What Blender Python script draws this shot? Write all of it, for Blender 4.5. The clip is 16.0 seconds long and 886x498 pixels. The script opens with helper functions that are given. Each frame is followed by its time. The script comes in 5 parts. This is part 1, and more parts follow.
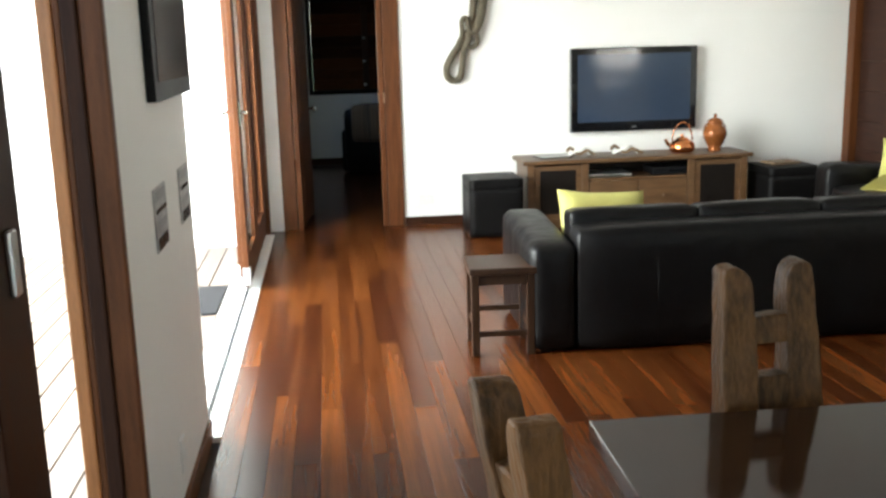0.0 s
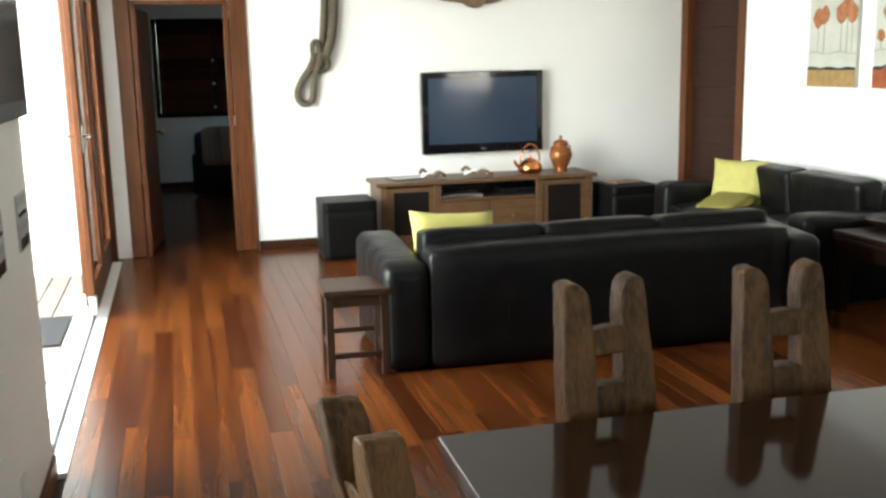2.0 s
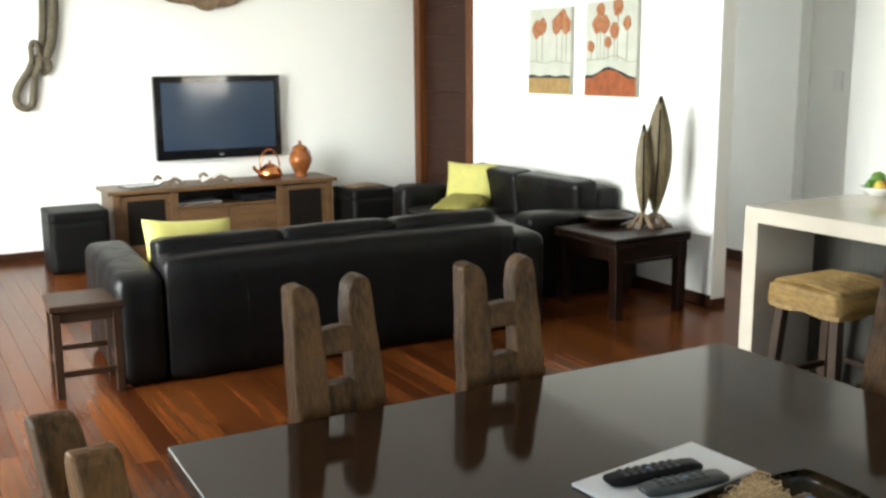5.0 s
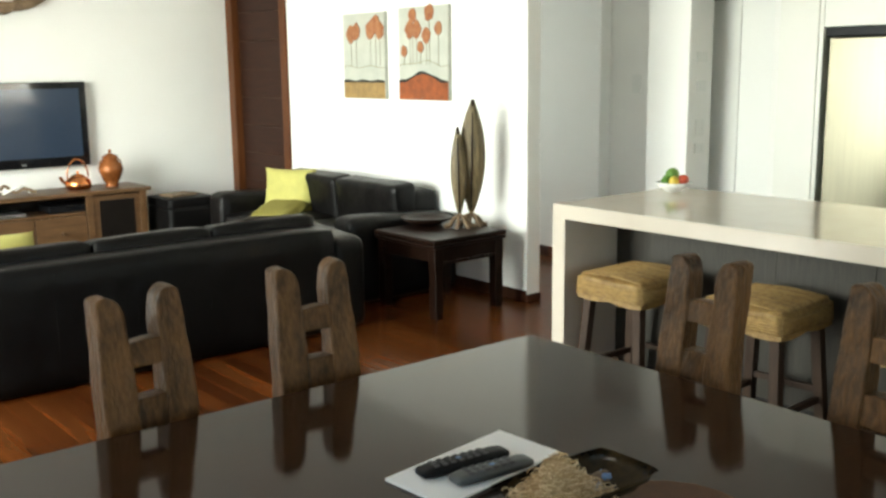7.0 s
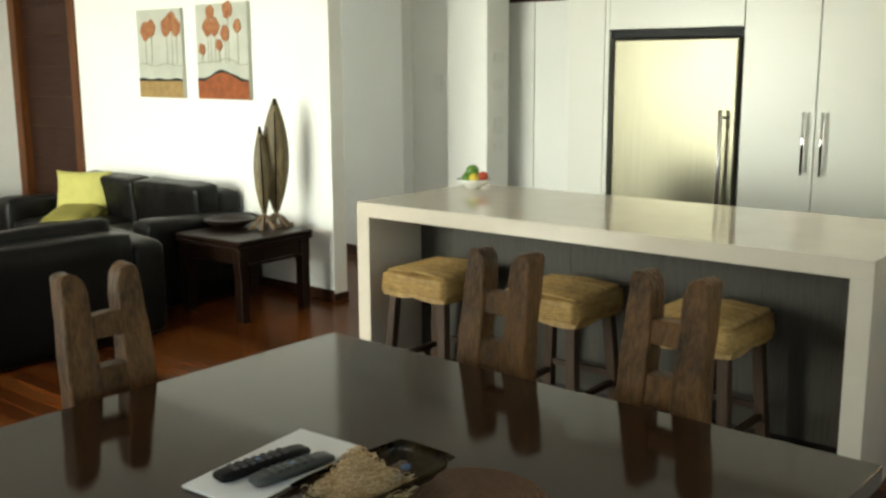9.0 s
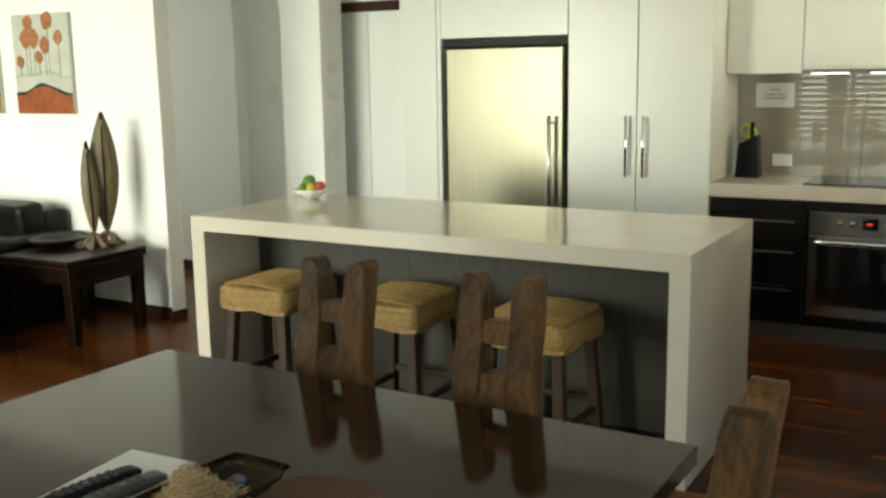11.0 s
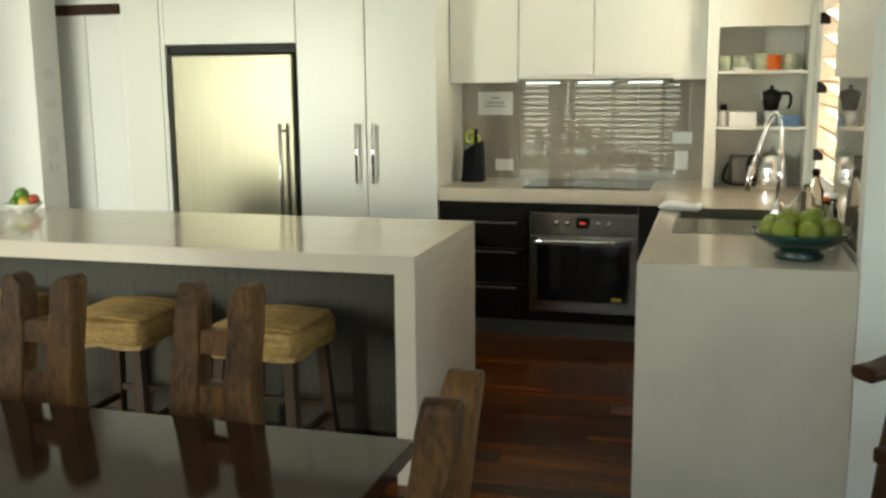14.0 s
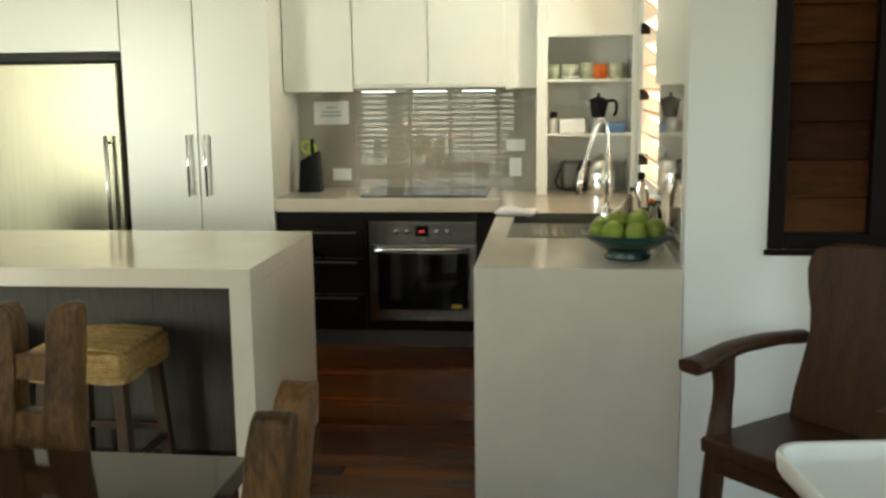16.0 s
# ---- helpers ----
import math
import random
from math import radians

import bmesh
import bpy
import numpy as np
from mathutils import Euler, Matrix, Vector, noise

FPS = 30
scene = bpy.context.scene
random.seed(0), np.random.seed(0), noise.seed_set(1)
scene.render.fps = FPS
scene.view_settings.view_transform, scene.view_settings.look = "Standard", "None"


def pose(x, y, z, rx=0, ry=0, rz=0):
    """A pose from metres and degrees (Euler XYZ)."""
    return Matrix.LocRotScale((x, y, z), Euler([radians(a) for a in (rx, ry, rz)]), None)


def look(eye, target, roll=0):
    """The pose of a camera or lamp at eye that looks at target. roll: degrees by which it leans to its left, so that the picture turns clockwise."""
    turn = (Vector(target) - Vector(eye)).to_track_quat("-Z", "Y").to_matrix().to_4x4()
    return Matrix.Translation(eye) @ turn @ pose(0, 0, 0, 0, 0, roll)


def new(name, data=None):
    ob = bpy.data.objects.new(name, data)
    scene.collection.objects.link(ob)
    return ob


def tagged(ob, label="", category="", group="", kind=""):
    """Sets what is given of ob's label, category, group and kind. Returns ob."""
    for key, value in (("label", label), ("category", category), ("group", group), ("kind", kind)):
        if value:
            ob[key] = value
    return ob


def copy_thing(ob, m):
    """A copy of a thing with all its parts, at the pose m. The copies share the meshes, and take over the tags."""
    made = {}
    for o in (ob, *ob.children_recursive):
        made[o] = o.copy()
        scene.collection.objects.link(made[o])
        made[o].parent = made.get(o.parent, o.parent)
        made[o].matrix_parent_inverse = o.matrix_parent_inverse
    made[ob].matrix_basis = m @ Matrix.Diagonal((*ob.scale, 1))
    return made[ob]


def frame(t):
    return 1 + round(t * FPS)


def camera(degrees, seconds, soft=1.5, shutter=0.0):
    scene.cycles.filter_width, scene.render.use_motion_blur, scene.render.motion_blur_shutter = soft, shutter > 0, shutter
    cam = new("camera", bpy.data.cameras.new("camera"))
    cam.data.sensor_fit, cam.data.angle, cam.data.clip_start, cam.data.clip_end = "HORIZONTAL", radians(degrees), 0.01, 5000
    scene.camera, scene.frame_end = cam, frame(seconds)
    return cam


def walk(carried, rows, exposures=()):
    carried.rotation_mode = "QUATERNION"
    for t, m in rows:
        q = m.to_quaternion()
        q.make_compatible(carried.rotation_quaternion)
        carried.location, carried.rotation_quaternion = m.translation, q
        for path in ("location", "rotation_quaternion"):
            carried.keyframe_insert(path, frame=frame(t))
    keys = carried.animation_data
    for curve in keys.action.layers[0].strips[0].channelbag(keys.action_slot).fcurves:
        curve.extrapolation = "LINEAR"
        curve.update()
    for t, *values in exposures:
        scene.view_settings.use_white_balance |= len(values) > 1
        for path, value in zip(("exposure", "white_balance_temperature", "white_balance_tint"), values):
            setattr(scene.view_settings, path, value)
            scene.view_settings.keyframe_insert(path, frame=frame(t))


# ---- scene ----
EXPOSURES = [(0, 1.72, 6300, 2), (2, 1.70, 6350, 1), (4, 1.88, 6350, 1), (7, 1.84, 6600, -3), (9, 1.52, 7050, -6), (12, 1.46, 7150, -8), (16, 1.54, 7200, -7)]
cam = camera(48.4, 16.0, soft=2.7)
PATH = [
    (0, (-0.102, 0.216, 1.573), (0.116, 2.161, 1.162), -1.6),
    (0.5, (-0.098, 0.19, 1.581), (0.182, 2.128, 1.173), -1.2),
    (1, (-0.094, 0.188, 1.581), (0.261, 2.117, 1.191), -1.1),
    (1.5, (-0.088, 0.18, 1.581), (0.352, 2.093, 1.198), -1.1),
    (2, (-0.087, 0.169, 1.582), (0.416, 2.068, 1.207), -1.2),
    (2.5, (-0.078, 0.162, 1.582), (0.521, 2.034, 1.207), -1.0),
    (3, (-0.072, 0.161, 1.579), (0.608, 2.004, 1.207), -0.8),
    (3.5, (-0.066, 0.155, 1.579), (0.677, 1.975, 1.213), -0.7),
    (4, (-0.063, 0.137, 1.583), (0.755, 1.926, 1.219), -0.6),
    (6.5, (-0.042, 0.06, 1.587), (1.147, 1.624, 1.211), -0.6),
    (7, (-0.039, 0.048, 1.587), (1.219, 1.559, 1.22), -0.7),
    (7.5, (-0.032, 0.047, 1.584), (1.294, 1.499, 1.22), -0.2),
    (8, (-0.027, 0.033, 1.582), (1.375, 1.412, 1.218), -0.1),
    (8.5, (-0.023, 0.023, 1.582), (1.443, 1.334, 1.215), -0.5),
    (9, (-0.02, 0.016, 1.58), (1.504, 1.257, 1.21), -0.3),
    (11.5, (-0.017, -0.044, 1.577), (1.725, 0.875, 1.228), -0.8),
    (12, (-0.014, -0.058, 1.576), (1.764, 0.791, 1.232), -0.5),
    (12.5, (-0.016, -0.072, 1.574), (1.79, 0.719, 1.234), -0.8),
    (13, (-0.013, -0.089, 1.571), (1.83, 0.611, 1.232), -0.7),
    (13.5, (-0.003, -0.105, 1.568), (1.871, 0.504, 1.226), -0.8),
    (14, (0.004, -0.114, 1.567), (1.904, 0.41, 1.225), -0.5),
    (14.5, (0.01, -0.117, 1.564), (1.932, 0.317, 1.226), -0.5),
    (15, (0.024, -0.122, 1.561), (1.962, 0.238, 1.225), -0.5),
    (15.5, (0.027, -0.127, 1.558), (1.978, 0.156, 1.226), -0.6),
    (16, (0.036, -0.131, 1.553), (1.998, 0.083, 1.23), -0.7),
]
walk(cam, [(t, look(eye, target, roll)) for t, eye, target, roll in PATH], EXPOSURES)


# ---------- world and light ----------
world = bpy.data.worlds.new("world")
scene.world = world
world.use_nodes = True
wn = world.node_tree.nodes
sky = wn.new("ShaderNodeTexSky")
sky.sky_type = "NISHITA"
sky.sun_disc = False
sky.sun_elevation = radians(65)
sky.sun_rotation = radians(162)
world.node_tree.links.new(sky.outputs[0], wn["Background"].inputs[0])
wn["Background"].inputs[1].default_value = 0.21

sun = new("sun", bpy.data.lights.new("sun", "SUN"))
sun.data.energy, sun.data.angle, sun.data.color = 2.6, radians(0.5), (1.0, 0.94, 0.85)
sun.matrix_world = look((2.0, -6.0, 13.5), (0, 0, 0))


def daylight_fill(x, y, z, target, w, h, power, color=(1.0, 0.98, 0.95)):
    lamp = new("daylight_fill", bpy.data.lights.new("daylight_fill", "AREA"))
    lamp.data.shape, lamp.data.size, lamp.data.size_y = "RECTANGLE", w, h
    lamp.data.energy, lamp.data.color = power, color
    lamp.matrix_world = look((x, y, z), target)


# daylight off the bright deck and sky, just outside the open doors
daylight_fill(-2.75, 5.15, 1.75, (4.6, 6.3, 1.2), 4.4, 2.6, 335)
daylight_fill(-2.45, 1.40, 1.2, (4.0, 1.6, 0.9), 2.7, 2.4, 23)
# fill lamps added behind the start of the walk, in unseen openings
daylight_fill(2.2, -3.78, 1.45, (1.0, 4, 1.45), 2.3, 1.7, 5, (1.0, 0.98, 0.95))
daylight_fill(-0.70, -1.6, 1.35, (5, -1.0, 1.35), 2.3, 1.8, 1.4, (1.0, 0.97, 0.92))
# fill lamp added out of view at the far end of the corridor
daylight_fill(5.25, 9.78, 1.5, (5.4, 6, 1.2), 0.7, 1.2, 36, (0.94, 0.97, 1.0))
# kitchen window
daylight_fill(5.16, -0.86, 1.60, (3.0, 3, 1.3), 0.85, 1.2, 29)

# ---------- materials ----------


def mat(name, color, rough=0.5, metal=0.0, spread=0.15, scale=8.0, bump=0.0, bump_scale=60.0, stretch=(1, 1, 1),
        coat=0.0, rand="", color2=None, wear=0.0, emit=0.0, alpha_glass=False, detail=4.0, rough_var=0.08, rand_amount=0.75, spec=0.5, fine_amount=0.35, coat_rough=0.12):
    m = bpy.data.materials.new(name)
    m.use_nodes = True
    nt = m.node_tree
    n, link = nt.nodes, nt.links.new
    b = n["Principled BSDF"]
    tc = n.new("ShaderNodeTexCoord")
    mp = n.new("ShaderNodeMapping")
    mp.inputs["Scale"].default_value = stretch
    link(tc.outputs["Object"], mp.inputs["Vector"])
    vec = mp.outputs["Vector"]
    if rand:
        if rand == "object":
            src = n.new("ShaderNodeObjectInfo").outputs["Random"]
        else:
            src = n.new("ShaderNodeNewGeometry").outputs["Random Per Island"]
        mul = n.new("ShaderNodeMath")
        mul.operation = "MULTIPLY"
        mul.inputs[1].default_value = 37.0
        link(src, mul.inputs[0])
        add = n.new("ShaderNodeVectorMath")
        link(vec, add.inputs[0])
        link(mul.outputs[0], add.inputs[1])
        vec = add.outputs[0]
    big = n.new("ShaderNodeTexNoise")
    big.inputs["Scale"].default_value = scale
    big.inputs["Detail"].default_value = detail
    big.inputs["Roughness"].default_value = 0.6
    link(vec, big.inputs["Vector"])
    fine = n.new("ShaderNodeTexNoise")
    fine.inputs["Scale"].default_value = bump_scale
    fine.inputs["Detail"].default_value = 3.0
    link(vec, fine.inputs["Vector"])
    ramp = n.new("ShaderNodeValToRGB")
    c2 = color2 or tuple(c * (1 + spread) for c in color)
    c1 = color if color2 else tuple(c * (1 - spread) for c in color)
    ramp.color_ramp.elements[0].position, ramp.color_ramp.elements[1].position = 0.3, 0.7
    ramp.color_ramp.elements[0].color, ramp.color_ramp.elements[1].color = (*c1, 1), (*c2, 1)
    mixf = n.new("ShaderNodeMath")
    mixf.operation = "MULTIPLY_ADD"
    mixf.inputs[1].default_value = fine_amount
    link(fine.outputs[0], mixf.inputs[0])
    sub = n.new("ShaderNodeMath")
    sub.operation = "MULTIPLY_ADD"
    sub.inputs[1].default_value, sub.inputs[2].default_value = 0.75, -0.05
    link(big.outputs[0], sub.inputs[0])
    link(sub.outputs[0], mixf.inputs[2])
    fac = mixf.outputs[0]
    if rand:
        sh = n.new("ShaderNodeMath")
        sh.operation = "MULTIPLY_ADD"
        sh.inputs[1].default_value = rand_amount
        sh.inputs[2].default_value = -rand_amount / 2
        link(src, sh.inputs[0])
        ad = n.new("ShaderNodeMath")
        link(sh.outputs[0], ad.inputs[0])
        link(fac, ad.inputs[1])
        fac = ad.outputs[0]
    link(fac, ramp.inputs[0])
    link(ramp.outputs[0], b.inputs["Base Color"])
    rr = n.new("ShaderNodeMath")
    rr.operation = "MULTIPLY_ADD"
    rr.inputs[1].default_value, rr.inputs[2].default_value = rough_var * 2, rough - rough_var
    link(big.outputs[0], rr.inputs[0])
    link(rr.outputs[0], b.inputs["Roughness"])
    b.inputs["Metallic"].default_value = metal
    b.inputs["Specular IOR Level"].default_value = spec
    b.inputs["Coat Weight"].default_value = coat
    b.inputs["Coat Roughness"].default_value = coat_rough
    if bump:
        bp = n.new("ShaderNodeBump")
        bp.inputs["Strength"].default_value = bump
        bp.inputs["Distance"].default_value = 0.01
        link(fine.outputs[0], bp.inputs["Height"])
        link(bp.outputs[0], b.inputs["Normal"])
    if emit:
        b.inputs["Emission Color"].default_value = (*color, 1)
        b.inputs["Emission Strength"].default_value = emit
    return m


def leather(name, color):
    m = mat(name, color, 0.37, 0, 0.35, 5.0, 0.0)
    m.node_tree.nodes["Principled BSDF"].inputs["Specular IOR Level"].default_value = 0.16
    n, link = m.node_tree.nodes, m.node_tree.links.new
    tc = n.new("ShaderNodeTexCoord")
    vo = n.new("ShaderNodeTexVoronoi")
    vo.inputs["Scale"].default_value = 260.0
    soft = n.new("ShaderNodeTexNoise")
    soft.inputs["Scale"].default_value = 7.0
    link(tc.outputs["Object"], vo.inputs["Vector"])
    link(tc.outputs["Object"], soft.inputs["Vector"])
    b1, b2 = n.new("ShaderNodeBump"), n.new("ShaderNodeBump")
    b1.inputs["Strength"].default_value, b1.inputs["Distance"].default_value = 0.2, 0.002
    b2.inputs["Strength"].default_value, b2.inputs["Distance"].default_value = 0.5, 0.02
    link(vo.outputs["Distance"], b1.inputs["Height"])
    link(soft.outputs[0], b2.inputs["Height"])
    link(b1.outputs[0], b2.inputs["Normal"])
    link(b2.outputs[0], n["Principled BSDF"].inputs["Normal"])
    return m


def glass(name, tint=(1, 1, 1), rough=0.0):
    m = bpy.data.materials.new(name)
    m.use_nodes = True
    b = m.node_tree.nodes["Principled BSDF"]
    b.inputs["Base Color"].default_value = (*tint, 1)
    b.inputs["Transmission Weight"].default_value = 1.0
    b.inputs["Roughness"].default_value = rough
    b.inputs["IOR"].default_value = 1.45
    return m


M = {}
M["wall"] = mat("wall_paint", (0.82, 0.81, 0.78), 0.55, 0, 0.02, 1.5, 0.04, 220)
M["ceiling"] = mat("ceiling_paint", (0.84, 0.84, 0.82), 0.7, 0, 0.02, 1.0, 0.03, 200)
M["board"] = mat("floor_board", (0.040, 0.0098, 0.0026), 0.24, 0, 0, 2.2, 0.0, 26, (9, 0.35, 9), spec=0.17, fine_amount=0.22, rand="object", color2=(0.138, 0.0405, 0.0086), detail=3.5, rand_amount=0.36, rough_var=0.03)
M["board_far"] = mat("floor_board_far", (0.040, 0.0098, 0.0026), 0.24, 0, 0, 2.2, 0.0, 26, (9, 0.35, 9), spec=0.17, fine_amount=0.22, rand="island", color2=(0.138, 0.0405, 0.0086), detail=3.5, rand_amount=0.36, rough_var=0.03)
M["subfloor"] = mat("subfloor", (0.03, 0.015, 0.008), 0.8)
M["cedar"] = mat("cedar_trim", (0.058, 0.0185, 0.0055), 0.42, 0, 0, 6.0, 0.05, 90, (6, 6, 0.5), spec=0.22, color2=(0.140, 0.048, 0.015))
M["dark_timber"] = mat("dark_timber", (0.020, 0.0075, 0.004), 0.5, 0, 0, 6.0, 0.05, 90, (6, 6, 0.5), spec=0.15, color2=(0.052, 0.020, 0.009))
M["blade"] = mat("louvre_blade_timber", (0.026, 0.0085, 0.0028), 0.5, 0, 0, 6.0, 0.05, 80, (1, 1, 6), rand="object", color2=(0.085, 0.029, 0.008), spec=0.08)
# peach tone stands in for sun shining on and through the kitchen blades
M["sunlit_blade"] = mat("sunlit_timber", (0.52, 0.33, 0.19), 0.4, 0, 0, 6.0, 0.03, 80, (1, 6, 6), color2=(0.70, 0.50, 0.33))
M["panel_timber"] = mat("panel_timber", (0.016, 0.0065, 0.0045), 0.5, 0, 0, 5.0, 0.05, 80, (1, 0.6, 7), spec=0.15, color2=(0.046, 0.019, 0.011))
M["leather"] = leather("black_leather", (0.0045, 0.004, 0.004))
M["cube_leather"] = mat("ottoman_vinyl", (0.004, 0.0036, 0.0036), 0.5, 0, 0.3, 6, 0.1, 150, spec=0.12)
M["rustic"] = mat("rustic_timber", (0.006, 0.0027, 0.0011), 0.46, 0, 0, 4.0, 0.6, 30, (3.2, 3.2, 1.1), rand="object", color2=(0.140, 0.066, 0.022), detail=6, rand_amount=0.12, spec=0.20, fine_amount=0.45)
M["oak"] = mat("oak_timber", (0.062, 0.030, 0.012), 0.42, 0, 0, 5.0, 0.08, 70, (1, 6, 6), color2=(0.14, 0.074, 0.031))
M["table"] = mat("table_veneer", (0.016, 0.0070, 0.0036), 0.09, 0, 0, 4.0, 0.0, 120, (0.6, 8, 6), spec=0.26, color2=(0.036, 0.0160, 0.0078), rough_var=0.04)
M["stool_timber"] = mat("stool_timber", (0.015, 0.0065, 0.003), 0.42, 0, 0, 5.0, 0.08, 70, (6, 6, 1), color2=(0.042, 0.019, 0.0085), spec=0.3)
M["antique"] = mat("antique_timber", (0.006, 0.0027, 0.0017), 0.36, 0, 0, 5.0, 0.05, 70, (1, 5, 5), spec=0.14, color2=(0.018, 0.0075, 0.0042))
M["arm_timber"] = mat("carved_timber", (0.020, 0.0078, 0.0034), 0.42, 0, 0, 5.0, 0.2, 40, (5, 5, 0.8), spec=0.3, color2=(0.072, 0.030, 0.012), detail=6)
M["stone"] = mat("cream_stone", (0.62, 0.552, 0.462), 0.12, 0, 0.055, 4.0, 0, 300, rough_var=0.03, fine_amount=0.30)
M["island_panel"] = mat("grey_panel", (0.022, 0.019, 0.0145), 0.55, 0, 0, 12.0, 0.05, 120, (12, 12, 0.5), spec=0.35, color2=(0.055, 0.047, 0.036))
M["gloss_white"] = mat("white_gloss", (0.74, 0.735, 0.68), 0.30, 0, 0.015, 2.0, 0, 100, rough_var=0.03)
M["door_white"] = mat("white_door_paint", (0.80, 0.80, 0.77), 0.4, 0, 0.02, 2.0, 0.02, 150)
M["dark_gloss"] = mat("dark_cabinet", (0.009, 0.007, 0.006), 0.3, 0, 0.3, 6.0, 0.02, 100, spec=0.2)
M["steel"] = mat("brushed_steel", (0.195, 0.182, 0.135), 0.34, 1.0, 0.10, 4.0, 0.0, 90, (1, 9, 0.5), rough_var=0.08)
M["chrome"] = mat("chrome", (0.80, 0.80, 0.80), 0.08, 1.0, 0.03, 5.0, rough_var=0.02)
M["alu"] = mat("aluminium", (0.60, 0.60, 0.60), 0.35, 1.0, 0.05, 9.0)
M["dark_metal"] = mat("dull_dark_metal", (0.16, 0.15, 0.14), 0.45, 0.8, 0.05, 9.0)
M["dark_frame"] = mat("dark_window_frame", (0.006, 0.003, 0.002), 0.6, 0, 0.3, 6.0, 0.05, 90, (6, 6, 0.5), spec=0.12)
M["oven_steel"] = mat("oven_steel", (0.36, 0.345, 0.33), 0.20, 1.0, 0.12, 4.0, 0.0, 90, (1, 1, 20), rough_var=0.06)
M["button"] = mat("dark_buttons", (0.045, 0.045, 0.05), 0.5)
M["stool_leg"] = mat("stool_leg_timber", (0.022, 0.011, 0.006), 0.6, 0, 0, 6.0, 0.1, 70, (6, 6, 1), color2=(0.060, 0.032, 0.018), spec=0.3)
# cedar trim made lighter: daylight on the outer jamb put into its colour
M["cedar_lit"] = mat("sunlit_cedar", (0.26, 0.095, 0.026), 0.38, 0, 0, 6.0, 0.05, 90, (6, 6, 0.5), color2=(0.50, 0.20, 0.062))
M["pale_green"] = mat("pale_green_glaze", (0.30, 0.36, 0.19), 0.25, 0, 0, 60.0, 0, 100, (0.1, 0.1, 1), color2=(0.66, 0.68, 0.56))
M["black_glaze"] = mat("black_glaze", (0.006, 0.008, 0.008), 0.14, 0, 0, 12.0, 0.03, 60, color2=(0.070, 0.042, 0.016))
M["straw_mat"] = mat("reddish_straw", (0.13, 0.062, 0.030), 0.7, 0, 0.3, 40.0, 0.4, 200)
M["black_glass"] = mat("black_glass", (0.006, 0.006, 0.007), 0.05, 0, 0.2, 3.0, rough_var=0.02)
M["screen"] = mat("screen_glass", (0.030, 0.044, 0.072), 0.08, 0, 0.08, 2.0, rough_var=0.02)
M["black_plastic"] = mat("black_plastic", (0.006, 0.006, 0.007), 0.42, 0, 0.2, 8.0, spec=0.16)
M["white_plastic"] = mat("white_plastic", (0.76, 0.76, 0.73), 0.35, 0, 0.02, 8.0)
M["splash"] = mat("splash_glass", (0.32, 0.285, 0.235), 0.016, 0, 0.03, 2.0, spec=1.0, coat=0.6, coat_rough=0.02, rough_var=0.006)
M["copper"] = mat("aged_copper", (0.62, 0.24, 0.09), 0.22, 1.0, 0.3, 14.0, 0.05, 60)
M["urn"] = mat("glazed_urn", (0.26, 0.085, 0.022), 0.25, 0.35, 0.4, 9.0, 0.05, 40)
M["yellow"] = mat("lime_fabric", (0.42, 0.39, 0.115), 0.85, 0, 0.10, 14.0, 0.25, 320)
M["olive"] = mat("olive_fabric", (0.19, 0.165, 0.03), 0.85, 0, 0.12, 14.0, 0.25, 320)
M["rattan"] = mat("rattan", (0.17, 0.092, 0.026), 0.55, 0, 0, 22.0, 0.5, 120, rand="island", color2=(0.45, 0.29, 0.10), rand_amount=0.16)
M["rope"] = mat("rope_fibre", (0.045, 0.036, 0.022), 0.8, 0, 0, 40.0, 0.5, 160, color2=(0.15, 0.125, 0.082))
M["drift"] = mat("driftwood", (0.09, 0.055, 0.030), 0.65, 0, 0, 14.0, 0.4, 70, color2=(0.25, 0.17, 0.10))
M["leaf_carving"] = mat("carved_leaf", (0.055, 0.040, 0.018), 0.5, 0, 0, 9.0, 0.3, 60, (6, 6, 1), color2=(0.20, 0.145, 0.065))
M["canvas_grey"] = mat("canvas_ground", (0.46, 0.47, 0.41), 0.8, 0, 0.14, 6.0, 0.1, 400)
M["paint_orange"] = mat("paint_orange", (0.25, 0.062, 0.014), 0.7, 0, 0.45, 20.0, 0.1, 200)
M["paint_bloom"] = mat("paint_bloom", (0.22, 0.050, 0.014), 0.7, 0, 0.5, 24.0, 0.1, 200, color2=(0.40, 0.19, 0.08))
M["paint_brown"] = mat("paint_ochre", (0.30, 0.19, 0.07), 0.7, 0, 0.3, 20.0, 0.1, 200)
M["paint_black"] = mat("paint_black", (0.012, 0.012, 0.010), 0.7)
M["paint_line"] = mat("paint_grey_line", (0.30, 0.28, 0.20), 0.8)
M["teal"] = mat("teal_glaze", (0.004, 0.032, 0.030), 0.12, 0, 0.3, 12.0, coat=0.3)
M["apple"] = mat("green_fruit", (0.20, 0.25, 0.030), 0.32, 0, 0.25, 18.0, rand="object")
M["lime"] = mat("deep_green_fruit", (0.10, 0.22, 0.03), 0.35, 0, 0.25, 18.0)
M["red_fruit"] = mat("red_fruit", (0.42, 0.06, 0.025), 0.32, 0, 0.3, 14.0)
M["yellow_fruit"] = mat("yellow_fruit", (0.60, 0.45, 0.06), 0.35, 0, 0.2, 14.0)
M["bowl_white"] = mat("white_ceramic", (0.80, 0.79, 0.75), 0.15, 0, 0.02, 6.0)
M["paper"] = mat("white_paper", (0.80, 0.79, 0.78), 0.7, 0, 0.02, 6.0)
